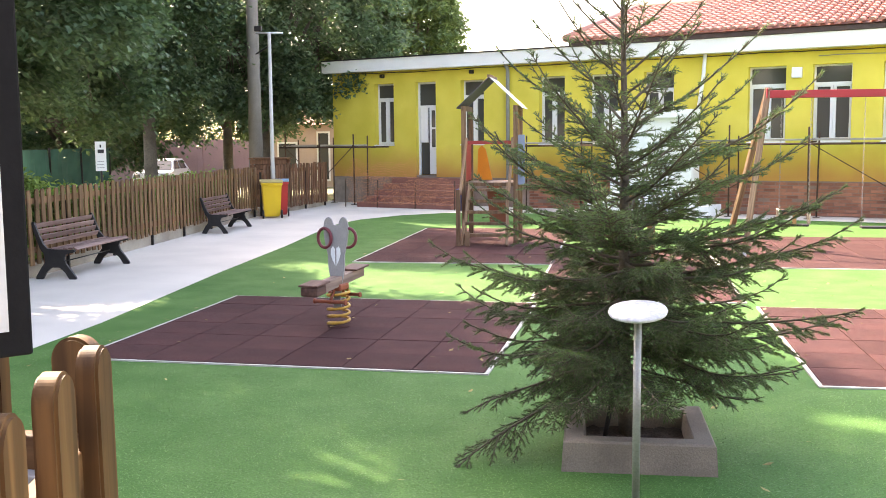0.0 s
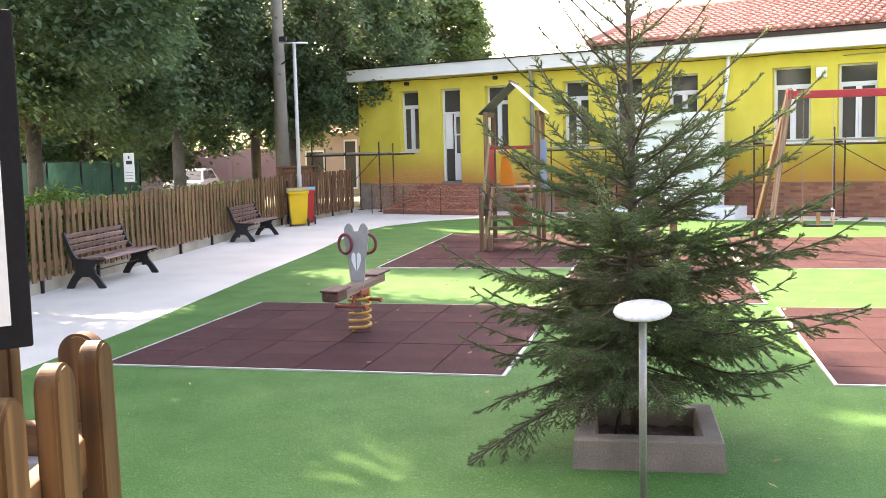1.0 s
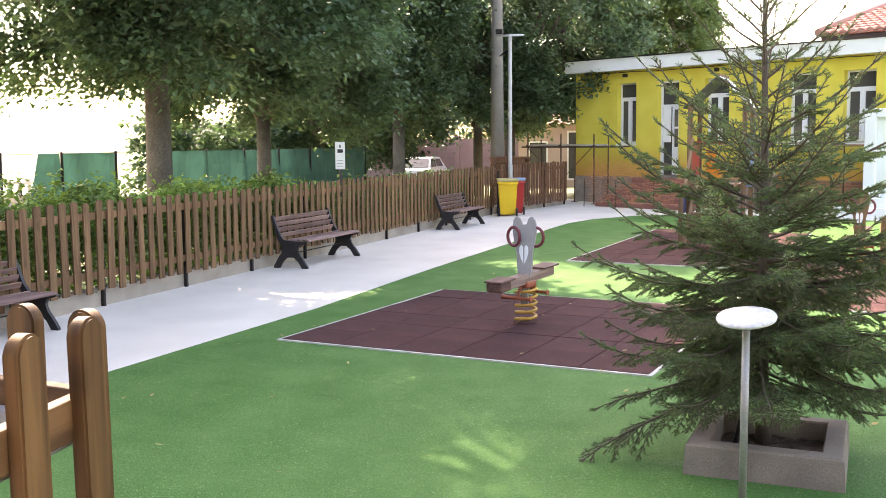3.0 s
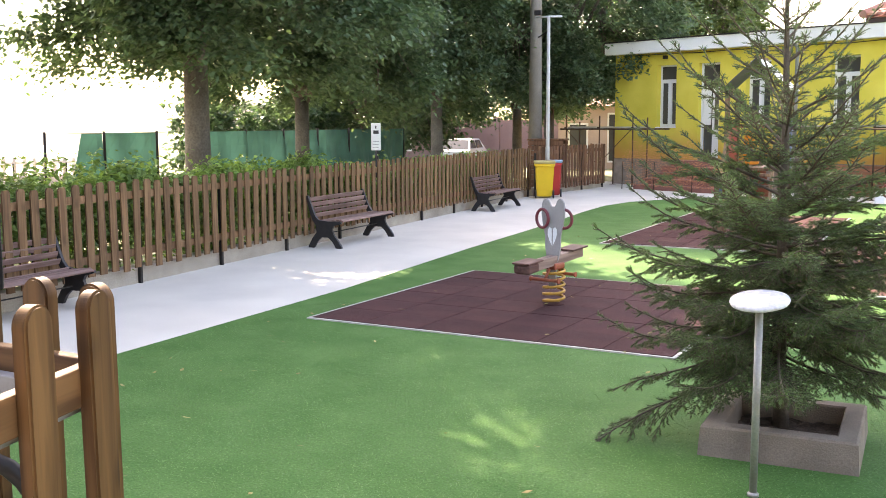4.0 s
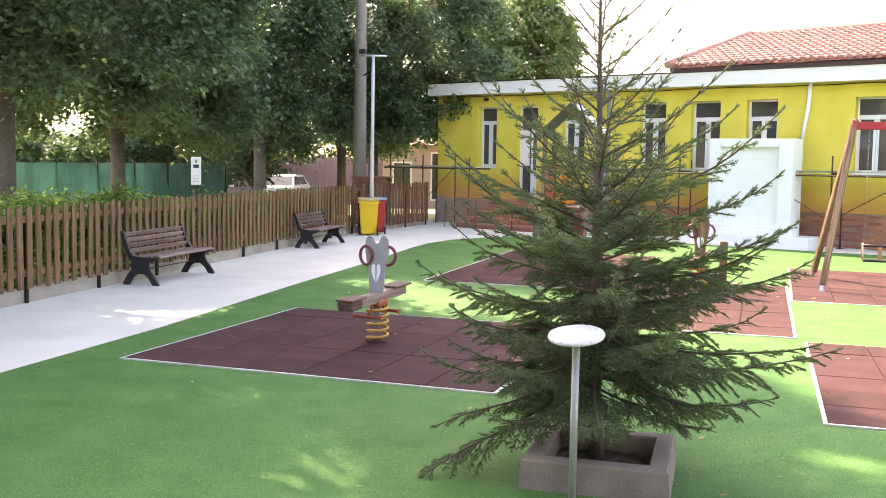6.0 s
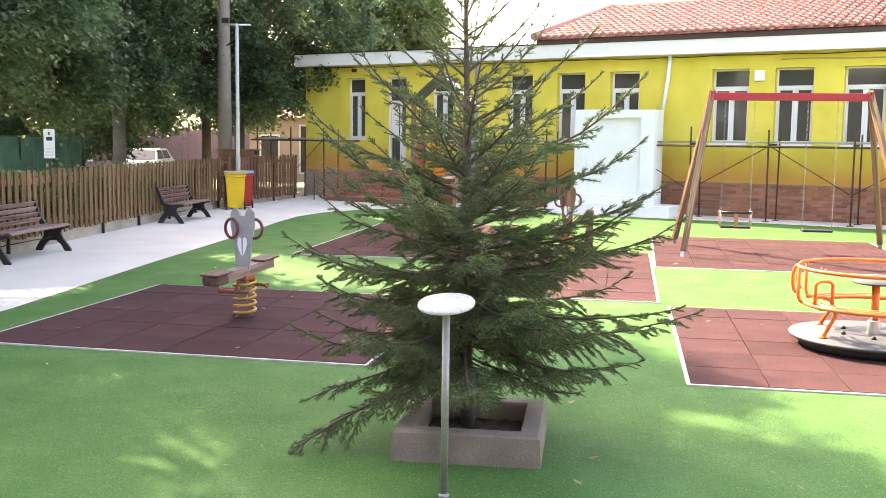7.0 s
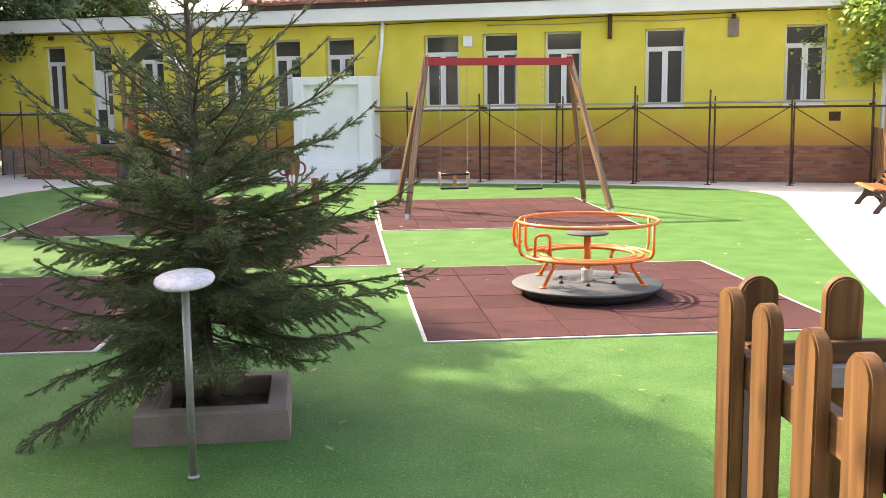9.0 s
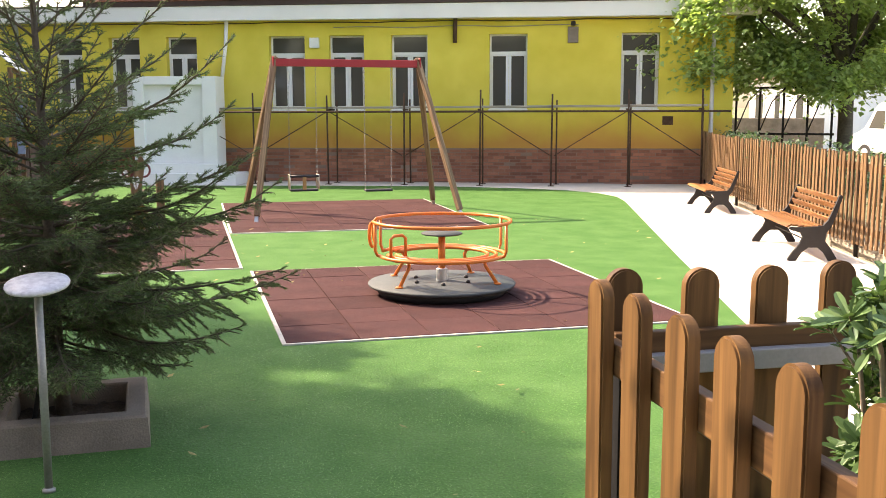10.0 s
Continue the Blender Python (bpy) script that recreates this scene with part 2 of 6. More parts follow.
def lathe(bm, profile, seg=24, m=None):
    """A solid of revolution about z from (radius, height) rows."""
    rings = []
    for r, z in profile:
        rings.append([bm.verts.new((r * math.cos(2 * math.pi * k / seg), r * math.sin(2 * math.pi * k / seg), z)) for k in range(seg)])
    for a, b in zip(rings, rings[1:]):
        for k in range(seg):
            f = bm.faces.new((a[k], a[(k + 1) % seg], b[(k + 1) % seg], b[k]))
            f.smooth = True
    bm.faces.new(rings[0][::-1])
    bm.faces.new(rings[-1])
    if m is not None:
        bmesh.ops.transform(bm, matrix=m, verts=[v for ring in rings for v in ring])
    return bm


def outline(bm, pts, depth, m=None):
    """A flat shape in the xz plane, drawn by its outline, depth thick about y = 0."""
    a = [bm.verts.new((x, -depth / 2, z)) for x, z in pts]
    b = [bm.verts.new((x, depth / 2, z)) for x, z in pts]
    bm.faces.new(a), bm.faces.new(b[::-1])
    for i in range(len(pts)):
        j = (i + 1) % len(pts)
        bm.faces.new((a[j], a[i], b[i], b[j]))
    if m is not None:
        bmesh.ops.transform(bm, matrix=m, verts=a + b)
    return bm


def sheet(bm, pts, z0, z1):
    """A level slab from its outline in plan."""
    a = [bm.verts.new((x, y, z0)) for x, y in pts]
    b = [bm.verts.new((x, y, z1)) for x, y in pts]
    bm.faces.new(a[::-1]), bm.faces.new(b)
    for i in range(len(pts)):
        j = (i + 1) % len(pts)
        bm.faces.new((a[i], a[j], b[j], b[i]))
    return bm


def mesh_of(name, bm, material):
    bmesh.ops.recalc_face_normals(bm, faces=bm.faces[:])
    me = bpy.data.meshes.new(name)
    bm.to_mesh(me)
    bm.free()
    me.materials.append(material)
    return me


def part(name, bm, material, parent=None, label="", at=None):
    ob = new(name, mesh_of(name, bm, material))
    if parent is not None:
        ob.parent = parent
    if at is not None:
        ob.matrix_basis = at
    if label:
        ob["label"] = label
    return ob


def share(name, mesh, parent, m):
    """A further object on a mesh that is already there."""
    ob = new(name, mesh)
    ob.parent = parent
    ob.matrix_basis = m
    return ob


def thing(name, m, label, category, group="", kind=""):
    ob = new(name)
    ob.empty_display_size = 0.1
    ob.matrix_basis = m
    return tagged(ob, label, category, group, kind)


B = bmesh.new

# ---- ground ----
def ground_sheet():
    bm = B()
    xs = sorted(set([-900, -500, -250, -120, -70, -45, -34, -28, -24, -20, -17, -14, -12, -10.5, -9.6, -5, 0, 5, 8, 12, 16, 22, 30, 45, 70, 120, 250, 500, 900]))
    ys = sorted(set([-900, -400, -150, -60, -30, -15, -8, 0, 8, 14, 20, 26, 32, 40, 55, 80, 130, 250, 500, 900]))
    g = []
    for x in xs:
        row = []
        for y in ys:
            fall = max(0.0, min(1.0, (-x - 10.0) / 14.0))
            row.append(bm.verts.new((x, y, -0.03 - 0.6 * fall)))
        g.append(row)
    for i in range(len(xs) - 1):
        for j in range(len(ys) - 1):
            bm.faces.new((g[i][j], g[i + 1][j], g[i + 1][j + 1], g[i][j + 1]))
    return bm


tagged(part("ground", ground_sheet(), DIRT), "dry rough grass and earth around the playground", "ground", kind="structure")
bm = sheet(B(), [(-8.6, -14), (8.0, -14), (5.75, -1.3), (6.97, 3.0), (8.8, 9.2), (11.2, 14.2), (0, 18.1), (-11.4, 22.2), (-11.6, 17.5), (-10.45, 14.6)], -0.2, 0.0)
tagged(part("pavement", bm, PALE), "pale dusty concrete path round the lawn", "pavement", kind="structure")
LAWN = [(-6.2, -6.6), (-6.42, -2.0), (-6.62, 1.6), (-7.05, 5.4), (-7.38, 9.0), (-7.75, 12.0), (-7.85, 13.4), (-7.7, 14.6), (-7.1, 15.9), (-6.15, 16.8), (-4.9, 17.1), (-3.3, 16.6),
        (0.0, 15.75), (2.0, 15.3), (4.4, 14.55), (6.0, 13.65), (6.9, 12.85), (7.3, 12.0), (7.35, 11.2), (7.1, 10.2), (4.94, 3.57), (3.87, 0.23), (2.75, -3.4), (2.0, -6.0), (1.7, -6.6)]
tagged(part("lawn", sheet(B(), LAWN, -0.1, 0.012), TURF), "bright green artificial turf lawn with fallen leaves", "lawn", kind="structure")


# ---- rubber mats ----
def edging(parent, x0, x1, y0, y1, w=0.032):
    for a in ((x0 - w, x1 + w, y0 - w, y0), (x0 - w, x1 + w, y1, y1 + w), (x0 - w, x0, y0, y1), (x1, x1 + w, y0, y1)):
        part("edging", box(B(), *a, 0.0, 0.024), LINE, parent, "white painted edging strip")


def rubber_mat(x, y, w, d, nx, ny, label, yaw=0.0):
    """A mat from its near left corner, w across and d deep, turned about that corner."""
    holder = thing("rubber_mat", pose(x, y, 0, 0, 0, yaw), label, "mat", "rubber safety mats", "structure")
    edging(holder, 0, w, 0, d)
    tw, td, g = w / nx, d / ny, 0.004
    me = mesh_of("tile", box(B(), -tw / 2 + g, tw / 2 - g, -td / 2 + g, td / 2 - g, 0.0, 0.022, None, 0.004), RUBBER)
    for i in range(nx):
        for j in range(ny):
            lift = 0.0015 * math.sin(i * 12.9 + j * 78.2 + x)
            share("tile", me, holder, pose((i + 0.5) * tw, (j + 0.5) * td, 0.006 + lift))
    return holder


rubber_mat(-5.92, 0.01, 3.47, 3.38, 6, 6, "dark red rubber tile mat under the spring rocker")
rubber_mat(0.03, 0.03, 3.38, 3.45, 6, 6, "dark red rubber tile mat under the carousel", 1.6)
rubber_mat(-0.21, 6.90, 3.75, 4.48, 7, 8, "dark red rubber tile mat under the swing", 0.8)
rubber_mat(-2.50, 3.70, 2.30, 4.8, 4, 8, "dark red rubber tile mat round the second rocker", 1.5)
rubber_mat(-5.52, 6.82, 2.90, 5.65, 5, 10, "dark red rubber tile mat under the climbing tower", 1.3)

# ---- school building ----
WALL_ANGLE, WALL_TILT = -19.22, -0.15
SITE = Matrix.Translation((0, 17.54, 0)) @ pose(0, 0, 0, 0, WALL_TILT, WALL_ANGLE)
S0, S1, EAVE, DEEP, REVEAL = -11.0, 11.8, 3.87, 9.0, 0.2
WINDOWS = [(-9.52, -8.86), (-6.68, -5.96), (-4.33, -3.60), (-2.92, -2.15), (-1.49, -0.73), (1.04, 1.90), (2.48, 3.32), (3.96, 4.82), (6.26, 7.14), (9.28, 10.14)]
DOOR = (-8.13, -7.47)
ZT, ZB, PLINTH = 3.42, 1.70, 0.79
school = thing("school_building", SITE, "long single-storey yellow school with white windows and clay tile roof", "building")


def front_wall():
    """The rendered front as one shell with real openings and jambs."""
    bm = B()
    holes = [(a, b, ZB, ZT) for a, b in WINDOWS] + [(DOOR[0], DOOR[1], PLINTH, ZT)]
    xs = sorted({S0, S1} | {v for q in holes for v in q[:2]})
    zs = [PLINTH, ZB, ZT, EAVE]
    pts = {}

    def vert(x, y, z):
        if (x, y, z) not in pts:
            pts[x, y, z] = bm.verts.new((x, y, z))
        return pts[x, y, z]

    solid = {}
    for i, (x0, x1) in enumerate(zip(xs, xs[1:])):
        for k, (z0, z1) in enumerate(zip(zs, zs[1:])):
            xm, zm = (x0 + x1) / 2, (z0 + z1) / 2
            solid[i, k] = not any(a < xm < b and c < zm < d for a, b, c, d in holes)
    for (i, k), full in solid.items():
        if not full:
            continue
        x0, x1, z0, z1 = xs[i], xs[i + 1], zs[k], zs[k + 1]
        for y in (0.0, 0.35):
            bm.faces.new([vert(x, y, z) for x, z in ((x0, z0), (x1, z0), (x1, z1), (x0, z1))])
        for di, dk, a, b in ((-1, 0, (x0, z0), (x0, z1)), (1, 0, (x1, z0), (x1, z1)), (0, -1, (x0, z0), (x1, z0)), (0, 1, (x0, z1), (x1, z1))):
            if not solid.get((i + di, k + dk), False):
                bm.faces.new([vert(a[0], 0.0, a[1]), vert(b[0], 0.0, b[1]), vert(b[0], 0.35, b[1]), vert(a[0], 0.35, a[1])])
    return bm


part("wall", front_wall(), YELLOW, school, "yellow rendered wall fading to orange at the foot")
bm = B()
box(bm, S0, S0 + 0.35, 0.35, DEEP, -0.5, EAVE)
box(bm, S1 - 0.35, S1, 0.35, DEEP, -0.5, EAVE)
box(bm, S0, S1, DEEP, DEEP + 0.3, -0.5, EAVE)
part("wall", bm, YELLOW, school)
bm = B()
for a, b in ((S0 - 0.02, DOOR[0] - 0.1), (DOOR[1] + 0.1, S1 + 0.02)):
    box(bm, a, b, 0.0, 0.35, -0.6, PLINTH - 0.003)
part("plinth", bm, MORTAR, school, "bare plinth with joints raked out")


def plinth_bricks(a, b):
    bm = B()
    rng = random.Random(4)
    z, row = -0.3, 0
    while z < PLINTH - 0.07:
        x = a - (0.13 if row % 2 else 0.0)
        while x < b:
            x0, x1 = max(a, x + 0.006), min(b, x + 0.25)
            if x1 - x0 > 0.04 and rng.random() > 0.05:
                p = 0.012 + 0.012 * rng.random()
                box(bm, x0, x1, -p, 0.004, z + 0.006, z + 0.068)
            x += 0.258
        z += 0.076
        row += 1
    return bm


part("bricks", plinth_bricks(-4.6, S1), BRICK, school, "weathered red brickwork laid bare")["kind"] = "stuff"
bm = box(B(), S0 - 0.01, -10.0, -0.03, 0.02, -0.3, PLINTH - 0.02, None, 0.01)
part("plinth", bm, CONC, school, "grey cement-rendered plinth corner")


def window_parts(parent, a, b, z0, z1):
    """White frame with a fixed top light and two casements in a deep reveal."""
    w = part("window", B(), PVC, parent)
    f, y = 0.042, REVEAL - 0.01
    bm = B()
    zt = z1 - 0.43
    for q in ((a, a + f, z0, z1), (b - f, b, z0, z1), (a + f, b - f, z0, z0 + f), (a + f, b - f, z1 - f, z1), (a + f, b - f, zt - 0.035, zt + 0.035)):
        box(bm, q[0], q[1], y, y + 0.07, q[2], q[3])
    part("frame", bm, PVC, w, "white plastic window frame")
    c = (a + b) / 2
    for p, q in ((a + f, c), (c, b - f)):
        bm = B()
        s = 0.036
        sl, sr = (s, 0.066) if p < c - 0.01 else (0.066, s)
        for r in ((p, p + sl, z0 + f, zt - 0.035), (q - sr, q, z0 + f, zt - 0.035), (p + sl, q - sr, z0 + f, z0 + f + s), (p + sl, q - sr, zt - 0.035 - s, zt - 0.035)):
            box(bm, r[0] + 0.003, r[1] - 0.003, y - 0.012, y + 0.06, r[2] + 0.003, r[3] - 0.003)
        part("sash", bm, PVC, w)
        part("pane", box(B(), p + sl, q - sr, y + 0.02, y + 0.03, z0 + f + s, zt - 0.035 - s), GLASS, w, "dark reflecting glass")
    part("pane", box(B(), a + f, b - f, y + 0.02, y + 0.03, zt + 0.035, z1 - f), GLASS, w)
    part("sill", box(B(), a - 0.015, b + 0.015, -0.03, y, z0 - 0.034, z0 - 0.002, None, 0.006), FASCIA, w, "white stone window sill")
    return w


for a, b in WINDOWS:
    window_parts(school, a, b, ZB, ZT)

# roof: white fascia all along, flat part at one end, hipped clay tiles over the rest
bm = B()
box(bm, S0 - 0.15, S1 + 0.5, -0.32, 0.02, EAVE - 0.10, EAVE + 0.23)
part("fascia", bm, FASCIA, school, "deep white eaves fascia")
bm = box(B(), S0 - 0.12, S1 + 0.4, 0.02, DEEP + 0.5, EAVE, EAVE + 0.22)
part("roof_slab", bm, FASCIA, school)
bm = box(B(), S0 - 0.17, -3.2, -0.35, 0.1, EAVE + 0.232, EAVE + 0.265)
part("flashing", bm, DARK, school, "thin dark roof edge flashing")
bm = box(B(), -3.35, S1 + 0.55, -0.36, -0.05, EAVE + 0.235, EAVE + 0.35, None, 0.01)
part("gutter", bm, mat("brown_gutter", (0.07, 0.04, 0.035), 0.5), school, "dark brown roof gutter")

ROOF = Matrix.Translation((-3.4, -0.42, EAVE + 0.36))
PITCH = radians(14.8)
HIP = 0.12
RIDGE = 4.9


def roof_plane():
    bm = B()
    h = RIDGE * math.tan(PITCH)
    v = [bm.verts.new(p) for p in ((0, 0, 0), (15.7, 0, 0), (15.7, RIDGE, h), (HIP, RIDGE, h), (0, 2 * RIDGE, 0), (15.7, 2 * RIDGE, 0))]
    bm.faces.new((v[0], v[1], v[2], v[3]))
    bm.faces.new((v[0], v[3], v[4]))
    bm.faces.new((v[4], v[3], v[2], v[5]))
    return bm


roof = part("roof", roof_plane(), TILE, school, "orange clay barrel-tile hipped roof", ROOF)


def roof_tiles():
    """Rolls of barrel tiles, course over course, cut along the hip."""
    vs, fs = [], []
    course, roll = 0.36, 0.21
    slope = RIDGE / math.cos(PITCH)
    rng = random.Random(2)
    for c in range(int(slope / course) + 1):
        y0, y1 = c * course - 0.03, min((c + 1) * course + 0.02, slope)
        x = HIP * ((c + 0.5) * course / slope)
        k0 = int(x / roll) + 1
        for k in range(k0, int(15.7 / roll)):
            cx = k * roll + rng.uniform(-0.006, 0.006)
            base = len(vs)
            for yy, lift, rad in ((y0, 0.055, 0.088), (y1, 0.030, 0.074)):
                for s in range(6):
                    a = math.pi * s / 5
                    px, pz = cx + rad * math.cos(a), lift + rad * 0.75 * math.sin(a)
                    vs.append((px, yy * math.cos(PITCH) - pz * math.sin(PITCH), yy * math.sin(PITCH) + pz * math.cos(PITCH)))
            for s in range(5):
                fs.append((base + s, base + s + 1, base + 7 + s, base + 6 + s))
            fs.append(tuple(base + s for s in range(5, -1, -1)))
    me = bpy.data.meshes.new("tiles")
    me.from_pydata(vs, [], fs)
    me.materials.append(TILE)
    return me


ob = new("tiles", roof_tiles())
ob.parent, ob.matrix_basis = roof, pose(0, 0, 0)
ob["kind"] = "stuff"
bm = B()
h = RIDGE * math.tan(PITCH)
tube(bm, [(0, 0, 0.08), (HIP, RIDGE, h + 0.08)], 0.1, 8)
tube(bm, [(HIP, RIDGE, h + 0.08), (15.7, RIDGE, h + 0.08)], 0.1, 8)
part("ridge_cap", bm, TILE, roof)

# dark wall added out of view behind the camera to cut sky light on the lawn
tagged(part("sky_block_wall", box(B(), -16.0, 14.0, -12.0, -11.6, -0.3, 5.2), mat("sky_block_dark", (0.10, 0.095, 0.085), 0.95, 0, 0.2, 1.0, 40, 0.4)), "unseen dark wall added to hold sky light off the near lawn", "wall", kind="structure")

# ---- picket fences along the path ----
KERB = mat("pale_rough_kerb", (0.44, 0.385, 0.31), 0.95, 0, 0.2, 3, 70, 0.6, color2=(0.30, 0.255, 0.205))


def long_fence(a, b, label, step=0.134, seed=1, low=0.16, top=1.2, material=None, width=0.082):
    """Pickets nailed to two rails on steel posts, over a low concrete kerb."""
    material = material or FENCE
    a, b = Vector((*a, 0)), Vector((*b, 0))
    run = b - a
    length = run.length
    m = Matrix.Translation(a) @ Matrix.Rotation(math.atan2(run.y, run.x), 4, "Z")
    f = thing("picket_fence", m, label, "fence", "picket fences")
    rng = random.Random(seed)
    hgt = top - low
    w = width / 2
    me = mesh_of("picket", outline(B(), [(-w, 0), (w, 0), (w, hgt - 0.03), (w - 0.018, hgt), (-w + 0.018, hgt), (-w, hgt - 0.03)], 0.02), material)
    n = int(length / step)
    for i in range(n):
        x = (i + 0.5) * length / n
        share("picket", me, f, pose(x, 0.0, low + rng.uniform(-0.015, 0.02), rng.uniform(-0.6, 0.6), rng.uniform(-0.8, 0.8), rng.uniform(-3, 3)))
    for z in (low + 0.15, top - 0.2):
        part("rail", box(B(), 0, length, -0.047, -0.012, z, z + 0.085), material, f)
    k = max(1, round(length / 1.55))
    for i in range(k + 1):
        part("post", box(B(), i * length / k - 0.02, i * length / k + 0.02, -0.095, -0.052, -0.02, top - 0.16, None, 0.004), DARK, f, "thin steel fence post")
    part("kerb", box(B(), -0.1, length + 0.1, -0.27, -0.10, -0.2, 0.20, None, 0.02), KERB, f, "rough concrete kerb")
    return f


SUNFENCE = wood_mat("faded_fence_timber", (0.220, 0.128, 0.064), (0.122, 0.066, 0.034))


def left_line(y):
    return (-8.83 - 0.105 * y, y)


long_fence(left_line(15.2), left_line(-5.5), "brown stained picket fence on a concrete kerb beside the path", step=0.186, seed=3, low=0.19, width=0.100)
long_fence((5.69, -1.3), (8.78, 9.25), "sunlit orange-brown picket fence behind the wooden benches", seed=5, top=1.24, material=SUNFENCE, width=0.072, step=0.15)
long_fence((8.78, 9.25), (10.45, 13.7), "sunlit orange-brown picket fence running to the school corner", seed=6, top=1.22, material=SUNFENCE, width=0.072, step=0.15)
DARKWOOD = wood_mat("dark_stained_gate_timber", (0.20, 0.100, 0.058), (0.115, 0.055, 0.033))
long_fence((-10.08, 19.5), (-10.38, 15.5), "dark brown board gate section beside the bins", 0.165, 7, 0.12, 1.22, DARKWOOD, 0.102)


# ---- gate fences round the planting beds ----
def round_picket(width, height=1.36, thick=0.042):
    w = width / 2
    pts = [(-w, 0), (w, 0), (w, height - w)]
    pts += [(w * math.cos(a), height - w + w * math.sin(a)) for a in [math.pi * k / 24 for k in range(1, 24)]]
    pts += [(-w, height - w)]
    bm = outline(B(), pts, thick)
    bmesh.ops.recalc_face_normals(bm, faces=bm.faces[:])
    es = [e for e in bm.edges if len(e.link_faces) == 2 and e.calc_face_angle(0) > 1.2]
    bmesh.ops.bevel(bm, geom=es, offset=0.006, segments=2, affect="EDGES")
    return bm




def bed_fence(name, label, rows, corner, width):
    picket = mesh_of("picket", round_picket(width), PICKET)
    f = thing(name, pose(0, 0, 0), label, "fence", "round-topped bed fences")
    rng = random.Random(len(label))
    for start, direction, count, step, inward in rows:
        s, d, inn = Vector(start), Vector(direction).normalized(), Vector(inward).normalized()
        turn = math.degrees(math.atan2(d.y, d.x))
        for i in range(count):
            p = s + d * (i * step)
            share("picket", picket, f, pose(p.x, p.y, p.z + 0.06 + rng.uniform(-0.004, 0.006), rng.uniform(-0.4, 0.4), rng.uniform(-0.5, 0.5), turn + rng.uniform(-1.0, 1.0)))
        length = (count - 1) * step
        for z in (0.32, 1.13):
            m = Matrix.Translation(s + inn * 0.042) @ Matrix.Rotation(radians(turn), 4, "Z")
            part("rail", box(B(), -0.05, length + 0.06, -0.02, 0.02, z, z + 0.10, None, 0.005), RAILWOOD, f, "", m)
        m = Matrix.Translation(s + inn * 0.084) @ Matrix.Rotation(radians(turn), 4, "Z")
        part("bar", box(B(), -0.02, length + 0.06, -0.02, 0.02, 1.10, 1.165, None, 0.004), GALV_GREY, f, "grey steel bar behind the rail", m)
    if corner:
        c = Vector(corner)
        part("post", box(B(), -0.03, 0.03, -0.03, 0.03, 0.0, 1.12, None, 0.004), DARK_GREY, f, "dark grey square steel corner post", Matrix.Translation(c))
    return f


RAILWOOD = wood_mat("oiled_pine_rail", (0.175, 0.088, 0.036), (0.085, 0.041, 0.018), (0.06, 1, 1), bands=22)
DARK_GREY = mat("dark_grey_painted_steel", (0.022, 0.022, 0.024), 0.8, 0.0, 0.10, 9, 80, 0.05, spec=0.05)
GALV_GREY = mat("grey_painted_steel", (0.27, 0.275, 0.28), 0.5, 0.2, 0.08, 9, 80, 0.05)
bed_fence("bed_fence", "oiled pine picket fence round the shrub bed", [((0.645, -4.67, -0.14), (0, -1, 0), 12, 0.262, (1, 0, 0)), ((0.77, -4.53, -0.14), (1, 0, 0), 9, 0.252, (0, -1, 0))], (0.74, -4.63, -0.08), 0.118)
bed_fence("bed_fence", "oiled pine picket fence round the bed with the notice board", [((-2.222, -5.86, 0.03), (0.27, -1, 0), 7, 0.25, (-1, -0.27, 0)), ((-2.305, -5.785, 0.03), (-1, 0, 0), 9, 0.225, (0, -1, 0))], None, 0.098)


# ---- notice board in the left bed ----
def notice_board():
    bx, by, yaw = -2.139, -6.189, 50.0
    f = thing("notice_board", pose(bx, by, 0, 0, 0, yaw), "black framed notice board with a printed white sheet", "notice board")
    w, z0, z1 = 0.585, 1.504, 2.056
    bm = B()
    box(bm, -w, 0, -0.012, 0.02, z0, z1, None, 0.004)
    part("panel", bm, mat("black_board", (0.012, 0.012, 0.013), 0.8, 0, 0.1, spec=0.1), f)
    part("sheet", box(B(), -w + 0.035, -0.035, -0.0165, -0.0125, z0 + 0.04, z1 - 0.04), mat("paper", (0.55, 0.56, 0.56), 0.8, 0, 0.03), f, "white printed paper sheet")
    rng = random.Random(8)
    ink = mat("print", (0.16, 0.16, 0.17), 0.8, 0, 0.02)
    for i in range(16):
        z = z1 - 0.12 - i * 0.038
        if i in (3, 8):
            continue
        part("text_bar", box(B(), -w + 0.11, -0.10 - rng.random() * 0.28, -0.0185, -0.0168, z, z + 0.010), ink, f)
    for x in (-w + 0.08, -0.3):
        part("leg", box(B(), x - 0.02, x + 0.02, 0.022, 0.05, 0.0, z1 - 0.1, None, 0.004), DARK, f)
    return f


notice_board()

bm = B()
tube(bm, [(-2.46 + 0.15 * math.cos(math.pi * k / 18), -6.05 + 0.14 * math.cos(math.pi * k / 18), 0.02 + 1.01 * math.sin(math.pi * k / 18) ** 0.45) for k in range(19)], 0.024, 8)
tagged(part("rubber_hoop", bm, mat("black_rubber", (0.02, 0.02, 0.02), 0.5, 0, 0.1)), "black rubber hose bent into a hoop", "hose")


